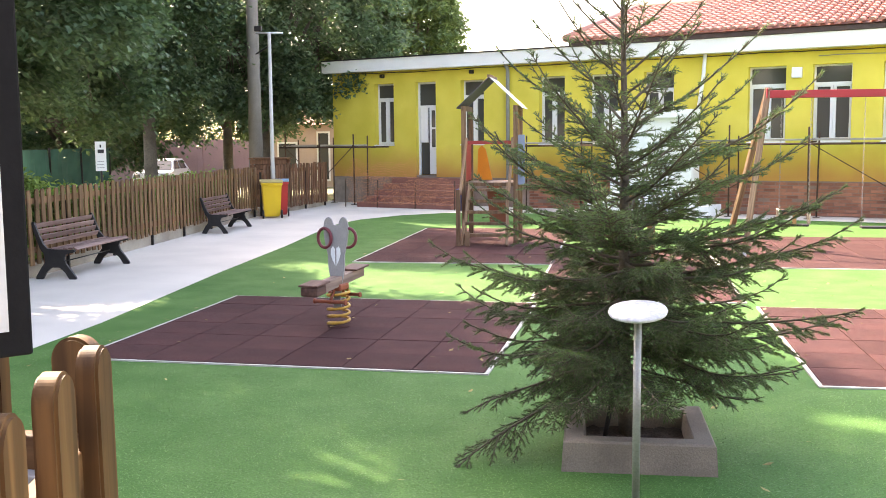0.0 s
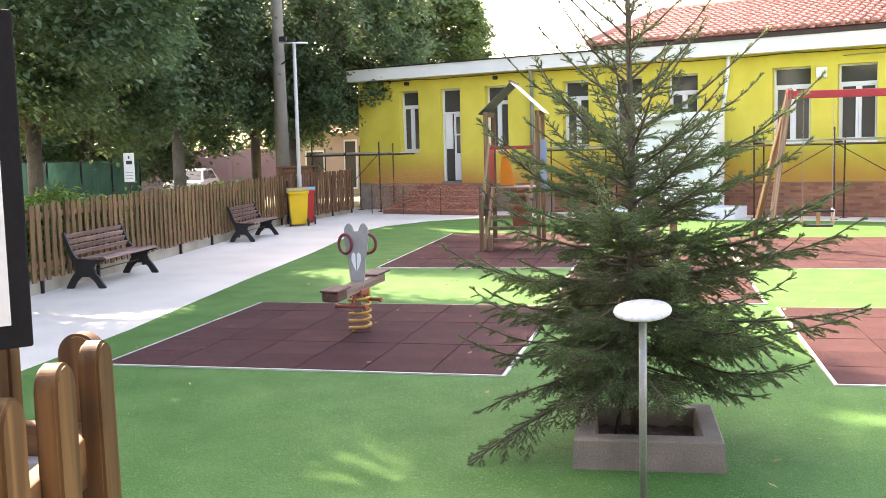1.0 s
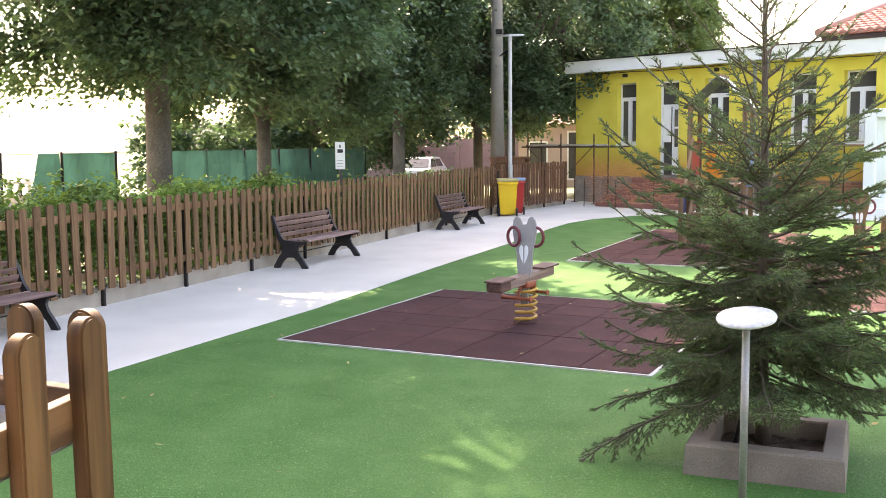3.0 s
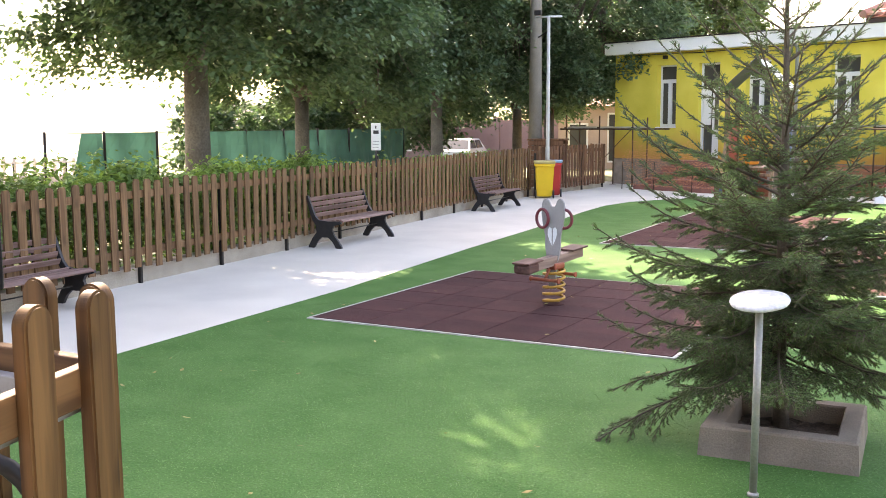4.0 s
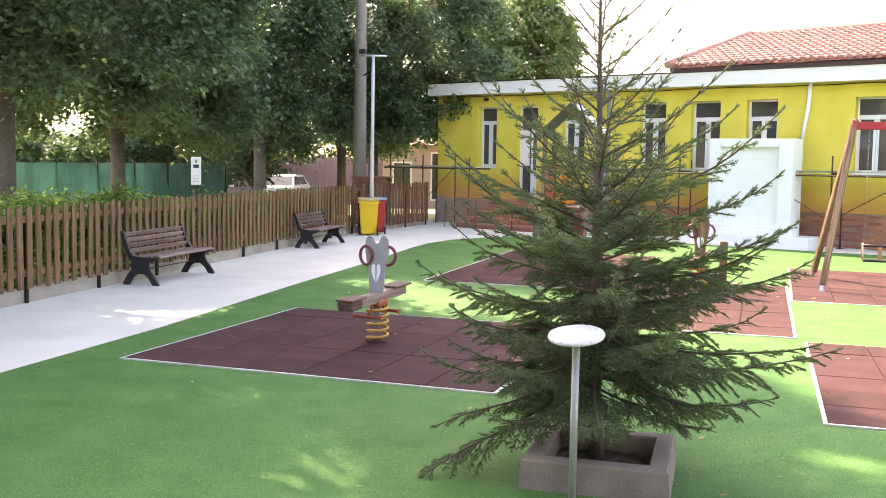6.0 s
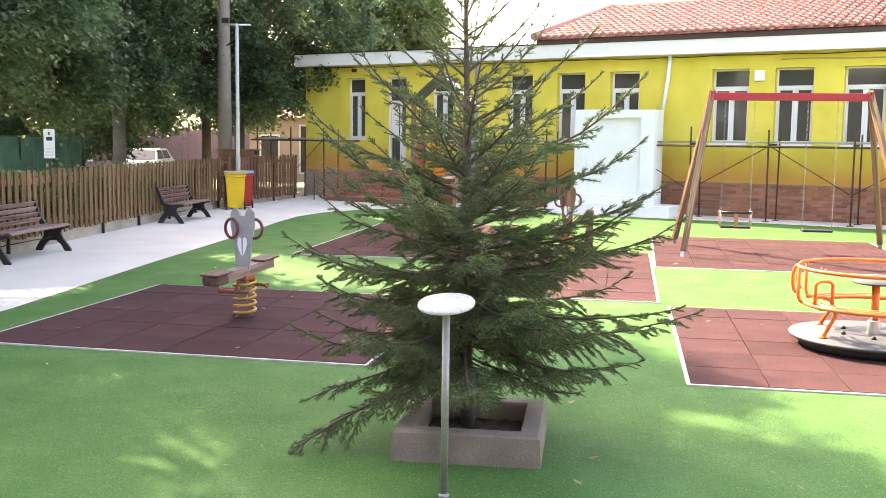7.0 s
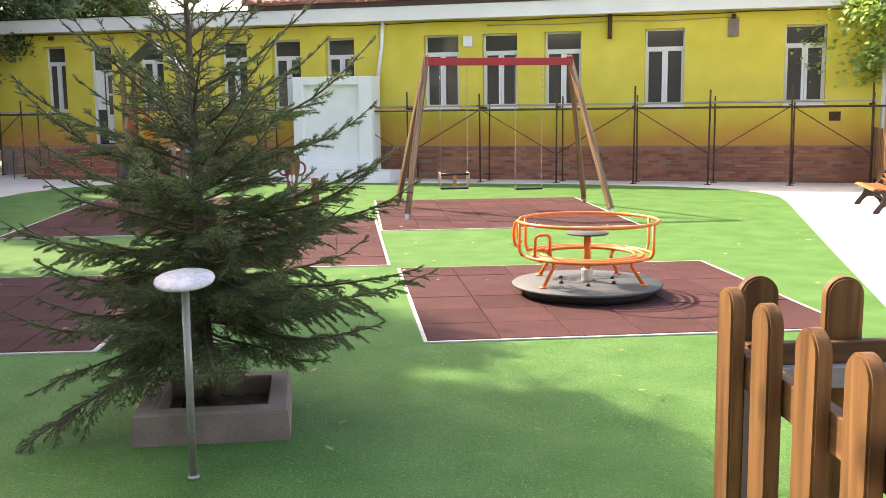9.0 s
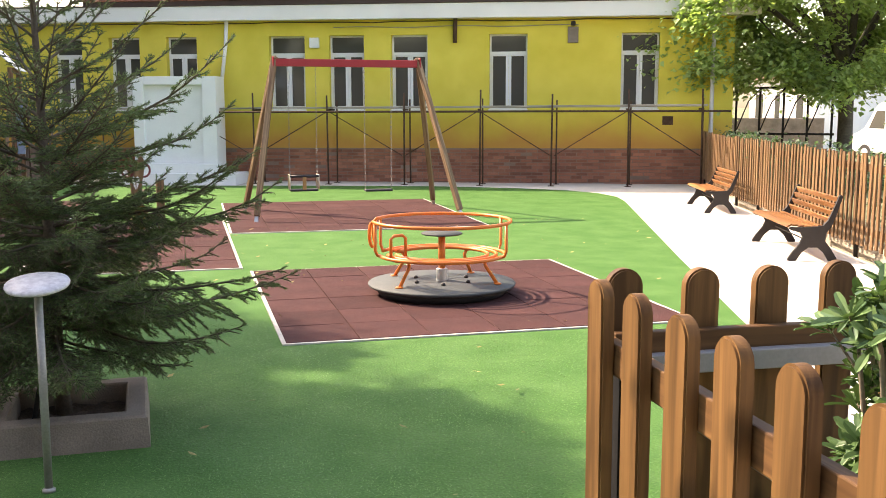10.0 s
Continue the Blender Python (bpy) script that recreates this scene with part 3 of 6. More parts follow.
# ---- benches ----
def bench_side():
    """A cast iron end: splayed feet with an arch, seat bracket and curved back stay. x across, z up; the seat faces -y... drawn in xz with front at -x."""
    front = [(-0.30, 0.0), (-0.20, 0.0), (-0.14, 0.10), (-0.06, 0.17), (0.06, 0.17), (0.14, 0.10), (0.20, 0.0), (0.30, 0.0), (0.30, 0.03), (0.22, 0.16), (0.15, 0.25), (0.16, 0.36),
             (0.22, 0.44), (0.27, 0.58), (0.338, 0.812), (0.318, 0.828), (0.297, 0.822), (0.224, 0.63), (0.175, 0.515), (0.118, 0.447), (0.04, 0.435), (-0.10, 0.425), (-0.22, 0.425), (-0.285, 0.43), (-0.305, 0.405), (-0.27, 0.385),
             (-0.16, 0.36), (-0.13, 0.30), (-0.16, 0.22), (-0.24, 0.12), (-0.30, 0.03)]
    return outline(B(), front, 0.042)


def slat_places():
    """Centres and slopes of the slats along the curve of seat and back."""
    return [(-0.285, 0.436, 28), (-0.215, 0.440, 2), (-0.135, 0.428, 5), (-0.055, 0.420, 2), (0.025, 0.420, -3), (0.100, 0.430, -12),
            (0.205, 0.510, -64), (0.240, 0.594, -69), (0.270, 0.678, -70), (0.300, 0.762, -70)]


def bench(wood, label, length=1.85):
    b = thing("park_bench", pose(0, 0, 0), label, "bench", "park benches")
    iron = IRON
    for y in (-length / 2 + 0.025, length / 2 - 0.025):
        part("side_frame", bench_side(), iron, b, "black cast iron bench end", pose(0, y, 0, 0, 0, 0))
    me = mesh_of("slat", box(B(), -0.036, 0.036, -length / 2 + 0.052, length / 2 - 0.052, -0.011, 0.011, None, 0.006), wood)
    for x, z, slope in slat_places():
        share("slat", me, b, pose(x, 0, z + 0.004, 0, -slope, 0))
    part("tie_rod", tube(B(), [(0.0, -length / 2 + 0.09, 0.23), (0.0, length / 2 - 0.09, 0.23)], 0.009), iron, b)
    return b


IRON = mat("black_cast_iron", (0.035, 0.033, 0.034), 0.5, 0.3, 0.15, 12, 90, 0.2)
BENCHWOOD = wood_mat("brown_bench_slat", (0.255, 0.160, 0.138), (0.170, 0.100, 0.084), (1, 0.06, 1), 0.5)
BENCHSUN = wood_mat("orange_bench_slat", (0.31, 0.138, 0.052), (0.20, 0.082, 0.031), (1, 0.06, 1), 0.45)


def bench_pose(p, q, facing):
    """From the plan places of the two front feet; facing: +1 looks to +x, -1 to -x."""
    p, q = Vector((*p, 0)), Vector((*q, 0))
    d = (q - p).normalized()
    side = Vector((d.y, -d.x, 0)) * facing
    mid = (p + q) / 2 - side * 0.27
    yaw = math.degrees(math.atan2(-side.y, -side.x))
    return pose(mid.x, mid.y, 0, 0, 0, yaw) @ Matrix.Diagonal((0.93, 0.93, 0.93, 1))


dark_bench = bench(BENCHWOOD, "brown slatted bench with black iron ends by the picket fence", 1.88)
dark_bench.matrix_basis = bench_pose((-8.72, 4.53), (-8.88, 6.29), 1)
copy_thing(dark_bench, bench_pose((-9.37, 11.0), (-9.53, 12.7), 1))
copy_thing(dark_bench, bench_pose((-8.12, -2.08), (-8.28, -0.38), 1))
sun_bench = bench(BENCHSUN, "varnished orange slatted bench with black iron ends in the sun", 1.88)
sun_bench.matrix_basis = bench_pose((6.05, 2.97), (6.55, 4.66), -1)
copy_thing(sun_bench, bench_pose((7.58, 8.0), (8.04, 9.58), -1))


# ---- concrete planter with the spruce ----
def planter():
    bm = B()
    o0, o1, i1, i0, h = 0.418, 0.408, 0.295, 0.285, 0.172
    def ring(r, z):
        return [bm.verts.new((x * r, y * r, z)) for x, y in ((-1, -1), (1, -1), (1, 1), (-1, 1))]
    rs = [ring(o0, 0), ring(o1, h - 0.012), ring(o1 - 0.012, h), ring(i1 + 0.008, h), ring(i1, h - 0.01), ring(i0, 0.03)]
    for a, b in zip(rs, rs[1:]):
        for k in range(4):
            bm.faces.new((a[k], a[(k + 1) % 4], b[(k + 1) % 4], b[k]))
    bm.faces.new(rs[0][::-1])
    bm.faces.new(rs[-1])
    p = thing("planter", pose(-1.28, -1.735, 0.012, 0, 0, 3.5), "square weathered concrete planter on the turf", "planter")
    part("box", bm, CONC, p)
    soil = B()
    bmesh.ops.create_grid(soil, x_segments=14, y_segments=14, size=0.282)
    rng = random.Random(3)
    for v in soil.verts:
        v.co.z = 0.06 + rng.uniform(-0.012, 0.015)
    part("soil", soil, mat("dry_soil", (0.10, 0.07, 0.05), 0.95, 0, 0.3, 6, 70, 0.8), p, "dark dry soil")
    return p


planter()


def spruce():
    """Leader, whorls of branches that droop below and rise above, two orders of side shoots, and needles all along them."""
    rng = random.Random(21)
    H = 3.25
    tree = thing("spruce_tree", pose(-1.33, -1.62, 0.07), "young dark green spruce growing in the concrete planter", "tree")
    wood = B()
    needles_v, needles_f = [], []

    def lean(z):
        return Vector((0.05 * math.exp(-3 * z) - 0.05 + 0.02 * math.sin(z * 1.3), 0.015 * math.sin(z * 1.7 + 1), z))

    tube(wood, [lean(H * k / 16) for k in range(17)], [0.044 * (1 - k / 16.5) ** 1.25 + 0.004 for k in range(17)], 8)

    def needle_row(p, d, length, droop, gap=0.0031):
        """A shoot set round with needles that lean forward, from p along d."""
        side = d.orthogonal().normalized()
        other = d.cross(side)
        n = max(6, int(length / gap))
        for i in range(n):
            f = i / n
            q = p + d * (length * f) + Vector((0, 0, -droop * f * f))
            a = rng.uniform(0, 2 * math.pi)
            out = side * math.cos(a) + other * math.sin(a)
            tip = q + out * rng.uniform(0.011, 0.019) + d * rng.uniform(0.010, 0.018)
            w = d.cross(out) * 0.0024
            k = len(needles_v)
            needles_v.extend((q - w, q + w, tip))
            needles_f.append((k, k + 1, k + 2))

    def shoot(p, d, length, plane, depth):
        """A branchlet with needles; the longer ones carry short side shoots in the same plane."""
        droop = length * (0.05 if depth else 0.10)
        end = p + d * length + Vector((0, 0, -droop))
        mid = p + d * length * 0.5 + Vector((0, 0, -droop * 0.25))
        tube(wood, [p, mid, end], [0.0028, 0.0022, 0.0012] if depth else [0.0048, 0.0036, 0.0018], 4, cap=False)
        needle_row(p, d, length, droop)
        if depth == 0 and length > 0.09:
            side = (plane - d * plane.dot(d)).normalized()
            n = max(1, int(length / 0.048))
            for i in range(n):
                f = (i + 0.7) / (n + 0.6)
                for s in (-1, 1):
                    if rng.random() < 0.15:
                        continue
                    q = p + d * length * f + Vector((0, 0, -droop * f * f))
                    dd = (d * 0.75 + side * s * 0.7 + Vector((0, 0, rng.uniform(-0.22, 0.16)))).normalized()
                    shoot(q, dd, (0.42 * length * (1 - f) + 0.030) * rng.uniform(0.75, 1.2), plane, 1)

    def along(rows, z):
        for (z0, r0), (z1, r1) in zip(rows, rows[1:]):
            if z <= z1:
                return r0 + (r1 - r0) * (z - z0) / (z1 - z0)
        return rows[-1][1]

    REACH = ((0.3, 1.08), (0.5, 1.20), (0.8, 1.27), (1.1, 1.12), (1.35, 1.0), (1.6, 0.90), (1.95, 0.70), (2.3, 0.50), (2.7, 0.30), (3.3, 0.10))
    SLOPE = ((0.3, -0.26), (0.5, -0.20), (0.8, -0.01), (1.1, 0.18), (1.35, 0.38), (1.6, 0.52), (1.95, 0.72), (2.5, 0.92), (3.3, 1.15))

    def branch(z, az, length, rise, hang):
        """One branch from the trunk: straight out, a little sag, then turning up at the tip."""
        a = Vector((math.cos(az), math.sin(az), 0))
        aside = Vector((-a.y, a.x, 0))
        n = 9
        wob = rng.uniform(-0.08, 0.08)
        pts = []
        for i in range(n + 1):
            f = i / n
            up = length * (rise * f + hang * (f - 1) * f + (0.12 if rise > -0.3 else 0.02) * f ** 4 + 0.012 * math.sin(9 * f + wob * 40))
            pts.append(lean(z) + a * (length * f) + aside * (wob * length * f * f) + Vector((0, 0, up)))
        tube(wood, pts, [0.0095 * (length / 1.1) ** 0.5 * (1 - f / (n + 1)) + 0.002 for f in range(n + 1)], 5, cap=False)
        total = max(2, int(length / (0.066 if z < 1.5 else 0.085)))
        for i in range(total):
            f = 0.14 + 0.86 * (i + rng.uniform(0.2, 0.8)) / total
            k = min(n - 1, int(f * n))
            p = pts[k].lerp(pts[k + 1], f * n - k)
            d0 = (pts[k + 1] - pts[k]).normalized()
            for s in (-1, 1):
                if rng.random() < 0.10:
                    continue
                lift = rng.uniform(-0.75, 0.15) if z < 1.1 else rng.uniform(-0.25, 0.45)
                dd = (d0 * 0.85 + aside * s * rng.uniform(0.6, 0.85) + Vector((0, 0, lift))).normalized()
                shoot(p, dd, (length * (0.30 if z < 1.5 else 0.22) * (1.02 - f) + 0.045) * rng.uniform(0.75, 1.15), aside, 0)
        for i in range(2, n):
            d0 = pts[i + 1] - pts[i]
            needle_row(pts[i], d0.normalized(), d0.length, 0)
        dt = (pts[-1] - pts[-2]).normalized()
        for s in (-0.7, 0, 0.7):
            shoot(pts[-1], (dt + aside * s + Vector((0, 0, 0.25))).normalized(), 0.042, aside, 1)

    z, turn = 0.48, 0.0
    while z < H - 0.25:
        turn += 2.4 + rng.uniform(-0.3, 0.3)
        size = rng.choice((1.0, 1.0, 0.86, 0.72)) if z < 1.7 else rng.choice((1.0, 1.0, 0.7))
        branch(z, turn, along(REACH, z) * size * (1 + 0.11 * math.cos(turn)) * rng.uniform(0.82, 1.06), along(SLOPE, z) + rng.uniform(-0.10, 0.10), 0.10 if z < 1.3 else 0.05)
        z += 0.0135 if z < 1.15 else (0.024 if z < 1.7 else 0.040)
    branch(0.46, radians(213), 1.25, -0.52, -0.16)
    branch(0.50, radians(203), 0.95, -0.34, -0.10)
    branch(0.44, radians(330), 0.85, -0.20, -0.05)
    for k in range(4):
        branch(H - 0.24 + 0.05 * k, 1.6 * k, 0.13, 0.9, 0.0)
    for k in range(10):
        needle_row(lean(1.55 + 0.17 * k), Vector((0, 0, 1)), 0.17, 0, 0.0022)
    part("trunk", wood, mat("spruce_bark", (0.125, 0.098, 0.07), 0.9, 0, 0.25, 14, 90, 0.5), tree, "thin brown trunk and twigs")
    me = bpy.data.meshes.new("needles")
    me.from_pydata(needles_v, [], needles_f)
    me.materials.append(NEEDLE)
    ob = new("needles", me)
    ob.parent = tree
    ob["label"] = "short dark green needles"
    ob["kind"] = "stuff"
    return tree


spruce()
bm = tube(B(), [(-1.46, -1.86, 0.07), (-1.40, -1.76, 0.42), (-1.36, -1.67, 0.78)], 0.014, 6)
tagged(part("support_stake", bm, DARK), "dark stake leaning on the spruce trunk", "stake")


# ---- round plate on a steel pole ----
DULL = mat("dull_steel", (0.36, 0.345, 0.32), 0.5, 0.45, 0.12, 14, 90, 0.05)


def plate_stand():
    p = thing("plate_stand", pose(-1.265, -2.66, 0.012), "steel pole topped by a round speckled white plate", "stand")
    part("pole", tube(B(), [(0, 0, 0), (0, 0, 0.965)], 0.019, 14), DULL, p, "dull steel pole")
    part("foot", lathe(B(), [(0.03, 0.0), (0.03, 0.012), (0.021, 0.02)], 16), DULL, p)
    part("plate", lathe(B(), [(0.02, 0.945), (0.10, 0.955), (0.138, 0.970), (0.142, 0.980), (0.138, 0.990), (0.06, 0.998), (0.0005, 1.0)], 40, Matrix.Translation((0, 0, 0.97)) @ pose(0, 0, 0, 10.5, -2, 0) @ Matrix.Translation((0, 0, -0.97))),
         mat("speckled_enamel", (0.74, 0.73, 0.74), 0.45, 0, 0.1, 26, 90, 0.2, color2=(0.42, 0.40, 0.43), mask=0.40), p, "round white speckled plate")
    return p


plate_stand()

# ---- double swing ----
def swing():
    s = thing("swing_set", pose(0, 0, 0), "timber two-seat swing with a red steel crossbar", "swing")
    wood = wood_mat("glued_swing_timber", (0.33, 0.22, 0.13), (0.15, 0.085, 0.048), (1, 1, 0.05))
    apex = [Vector((0.57, 9.22, 2.52)), Vector((2.96, 9.36, 2.52))]
    feet = [[Vector((0.18, 8.18, 0.02)), Vector((0.09, 10.25, 0.02))], [Vector((3.48, 8.40, 0.02)), Vector((3.46, 10.42, 0.02))]]
    for a, ff in zip(apex, feet):
        for k, f in enumerate(ff):
            d = (a - f).normalized()
            m = look(f, a + d * 0.05)
            length = (a - f).length
            bm = box(B(), -0.042, 0.042, -0.04, 0.04, 0.10, length + 0.06, pose(0, 0, 0, 180), 0.008)
            part("leg", bm, wood, s, "laminated timber swing leg", m)
            part("shoe", box(B(), -0.03, 0.03, -0.012, 0.012, -0.02, 0.16, pose(0, 0, 0, 180)), GALV, s, "galvanised foot bracket", m)
    d = (apex[1] - apex[0])
    m = Matrix.Translation(apex[0]) @ Matrix.Rotation(math.atan2(d.y, d.x), 4, "Z")
    red = mat("red_enamel", (0.36, 0.018, 0.025), 0.4, 0, 0.06, 5, 60, 0.03)
    part("crossbar", box(B(), -0.02, d.length + 0.02, -0.05, 0.05, -0.10, 0.02, None, 0.008), red, s, "red steel crossbar", m)
    for x in (-0.03, d.length + 0.01):
        part("bracket", box(B(), x, x + 0.02, -0.09, 0.09, -0.18, 0.05, None, 0.004), red, s, "", m)
    CHAIN = mat("dull_chain", (0.30, 0.29, 0.27), 0.5, 0.6, 0.1)
    black = mat("black_swing_rubber", (0.022, 0.022, 0.024), 0.6, 0, 0.1)
    for k, (c, low) in enumerate(((0.16, 0.40), (0.74, 0.37))):
        x0 = d.length * (0.185 if k == 0 else 0.71)
        seat = part("seat", box(B(), x0 - 0.23, x0 + 0.23, -0.09, 0.09, low - 2.52, low - 2.52 + 0.035, None, 0.012), black, s, "black rubber swing seat", m)
        for x in (x0 - 0.225, x0 + 0.225):
            bm = B()
            zt, zb, n = -0.10, low - 2.50, 44
            for i in range(n):
                a0, a1 = zt + (zb - zt) * i / n, zt + (zb - zt) * (i + 1) / n
                if i % 2:
                    tube(bm, [(x - 0.008, 0, a0), (x - 0.008, 0, a1), (x + 0.008, 0, a1), (x + 0.008, 0, a0)], 0.0028, 4, closed=True)
                else:
                    tube(bm, [(x, -0.008, a0 + 0.006), (x, -0.008, a1 - 0.006), (x, 0.008, a1 - 0.006), (x, 0.008, a0 + 0.006)], 0.0028, 4, closed=True)
            part("chain", bm, CHAIN, s, "galvanised chain", m)
        if k == 0:
            for x in (x0 - 0.235, x0 + 0.235):
                part("side_bar", tube(B(), [(x, -0.07, low - 2.48), (x, -0.09, low - 2.25), (x, 0.09, low - 2.25), (x, 0.07, low - 2.48)], 0.014, 8), mat("cream_plastic", (0.62, 0.55, 0.42), 0.5, 0, 0.05), s, "cream side bar", m)
            part("safety_bar", tube(B(), [(x0 - 0.235, -0.09, low - 2.27), (x0 + 0.235, -0.09, low - 2.27)], 0.02, 8), black, s, "black safety bar", m)
            part("strap", box(B(), x0 - 0.03, x0 + 0.03, -0.105, -0.095, low - 2.49, low - 2.27), mat("tan_strap", (0.45, 0.25, 0.09), 0.7, 0, 0.1), s, "tan crotch strap", m)
    return s


swing()


# ---- carousel ----
def carousel():
    c = thing("carousel", pose(1.63, 1.78, 0.03) @ Matrix.Diagonal((0.93, 0.93, 0.93, 1)), "grey turning carousel with orange steel rails and seat ring", "carousel")
    orange = mat("orange_enamel", (0.72, 0.19, 0.035), 0.35, 0, 0.05, 5, 70, 0.03)
    deck = mat("grey_checker_deck", (0.085, 0.095, 0.091), 0.6, 0.1, 0.12, 6, 160, 0.4)
    part("deck", lathe(B(), [(0.70, 0.075), (0.745, 0.085), (0.755, 0.105), (0.745, 0.115), (0.10, 0.128), (0.001, 0.128)], 56), deck, c, "round grey non-slip deck")
    part("skirt", lathe(B(), [(0.64, 0.0), (0.69, 0.075), (0.1, 0.074)], 40), mat("black_skirt", (0.025, 0.025, 0.025), 0.7, 0, 0.1), c, "black rubber skirt under the deck")

    def arc(r, z, a0, a1, n=36):
        return [(r * math.cos(radians(a0 + (a1 - a0) * i / n)), r * math.sin(radians(a0 + (a1 - a0) * i / n)), z) for i in range(n + 1)]

    g0, g1 = 152, -184   # the gap for climbing on lies between these
    a0, a1 = g1, g0
    seat_z, rail_z = 0.40, 0.74
    rail = arc(0.70, rail_z, a0 + 4, a1 - 4, 44)
    def end(angle, top_first):
        p = []
        for k in range(6):
            t = math.pi * k / 5
            p.append((0.70 * math.cos(radians(angle)) * (1 + 0.055 * math.sin(t)), 0.70 * math.sin(radians(angle)) * (1 + 0.055 * math.sin(t)), rail_z - 0.13 + 0.13 * math.cos(t)))
        return p if top_first else p[::-1]
    part("rail", tube(B(), end(a0, False) + rail + end(a1, True), 0.0175, 8), orange, c, "orange tubular hand rail")
    for ang in (a0 + 8, -36, 14, a1 - 8):
        x, y = 0.695 * math.cos(radians(ang)), 0.695 * math.sin(radians(ang))
        part("upright", tube(B(), [(x, y, rail_z), (x, y, seat_z + 0.06), (x * 0.97, y * 0.97, seat_z + 0.01), (x * 0.92, y * 0.92, seat_z)], 0.016, 8), orange, c)
    for r in (0.645, 0.555, 0.47):
        part("seat_ring", tube(B(), arc(r, seat_z, a0 + 3, a1 - 3, 40), 0.018, 8), orange, c, "orange tubular seat ring")
    for ang in (-148, -31, 45, 135):
        ca, sa = math.cos(radians(ang)), math.sin(radians(ang))
        part("leg", tube(B(), [(0.64 * ca, 0.64 * sa, seat_z - 0.01), (0.49 * ca, 0.49 * sa, seat_z - 0.02), (0.455 * ca, 0.455 * sa, 0.345), (0.46 * ca, 0.46 * sa, 0.30), (0.59 * ca, 0.59 * sa, 0.115)], 0.018, 8), orange, c)
        part("foot_plate", lathe(B(), [(0.04, 0.112), (0.04, 0.125), (0.02, 0.13)], 12, pose(0.59 * ca, 0.59 * sa, 0.004)), orange, c)
    for ang in (a0 + 30,):
        ca, sa = math.cos(radians(ang)), math.sin(radians(ang))
        part("grab_loop", tube(B(), [(0.64 * ca, 0.64 * sa, seat_z), (0.64 * ca, 0.64 * sa, 0.60), (0.60 * ca, 0.60 * sa, 0.63), (0.50 * ca, 0.50 * sa, 0.63), (0.46 * ca, 0.46 * sa, 0.60), (0.46 * ca, 0.46 * sa, seat_z)], 0.016, 8), orange, c)
    part("hub", lathe(B(), [(0.058, 0.12), (0.058, 0.122), (0.058, 0.246), (0.058, 0.248), (0.05, 0.252), (0.03, 0.253)], 24), GALV, c, "steel hub sleeve")
    part("column", tube(B(), [(0, 0, 0.25), (0, 0, 0.60)], 0.036, 16), orange, c)
    part("hand_wheel", lathe(B(), [(0.02, 0.590), (0.20, 0.600), (0.212, 0.608), (0.205, 0.618), (0.001, 0.622)], 36), mat("grey_hand_wheel", (0.060, 0.067, 0.065), 0.8, 0, 0.08), c, "round grey hand wheel")
    for k in range(6):
        ca, sa = math.cos(k * 1.047 + 0.35) * 0.30, math.sin(k * 1.047 + 0.35) * 0.30
        part("bolt_cap", lathe(B(), [(0.022, 0.122), (0.022, 0.138), (0.014, 0.15), (0.002, 0.154)], 10, pose(ca, sa, 0)), DARK, c, "black bolt cap")
    return c


carousel()


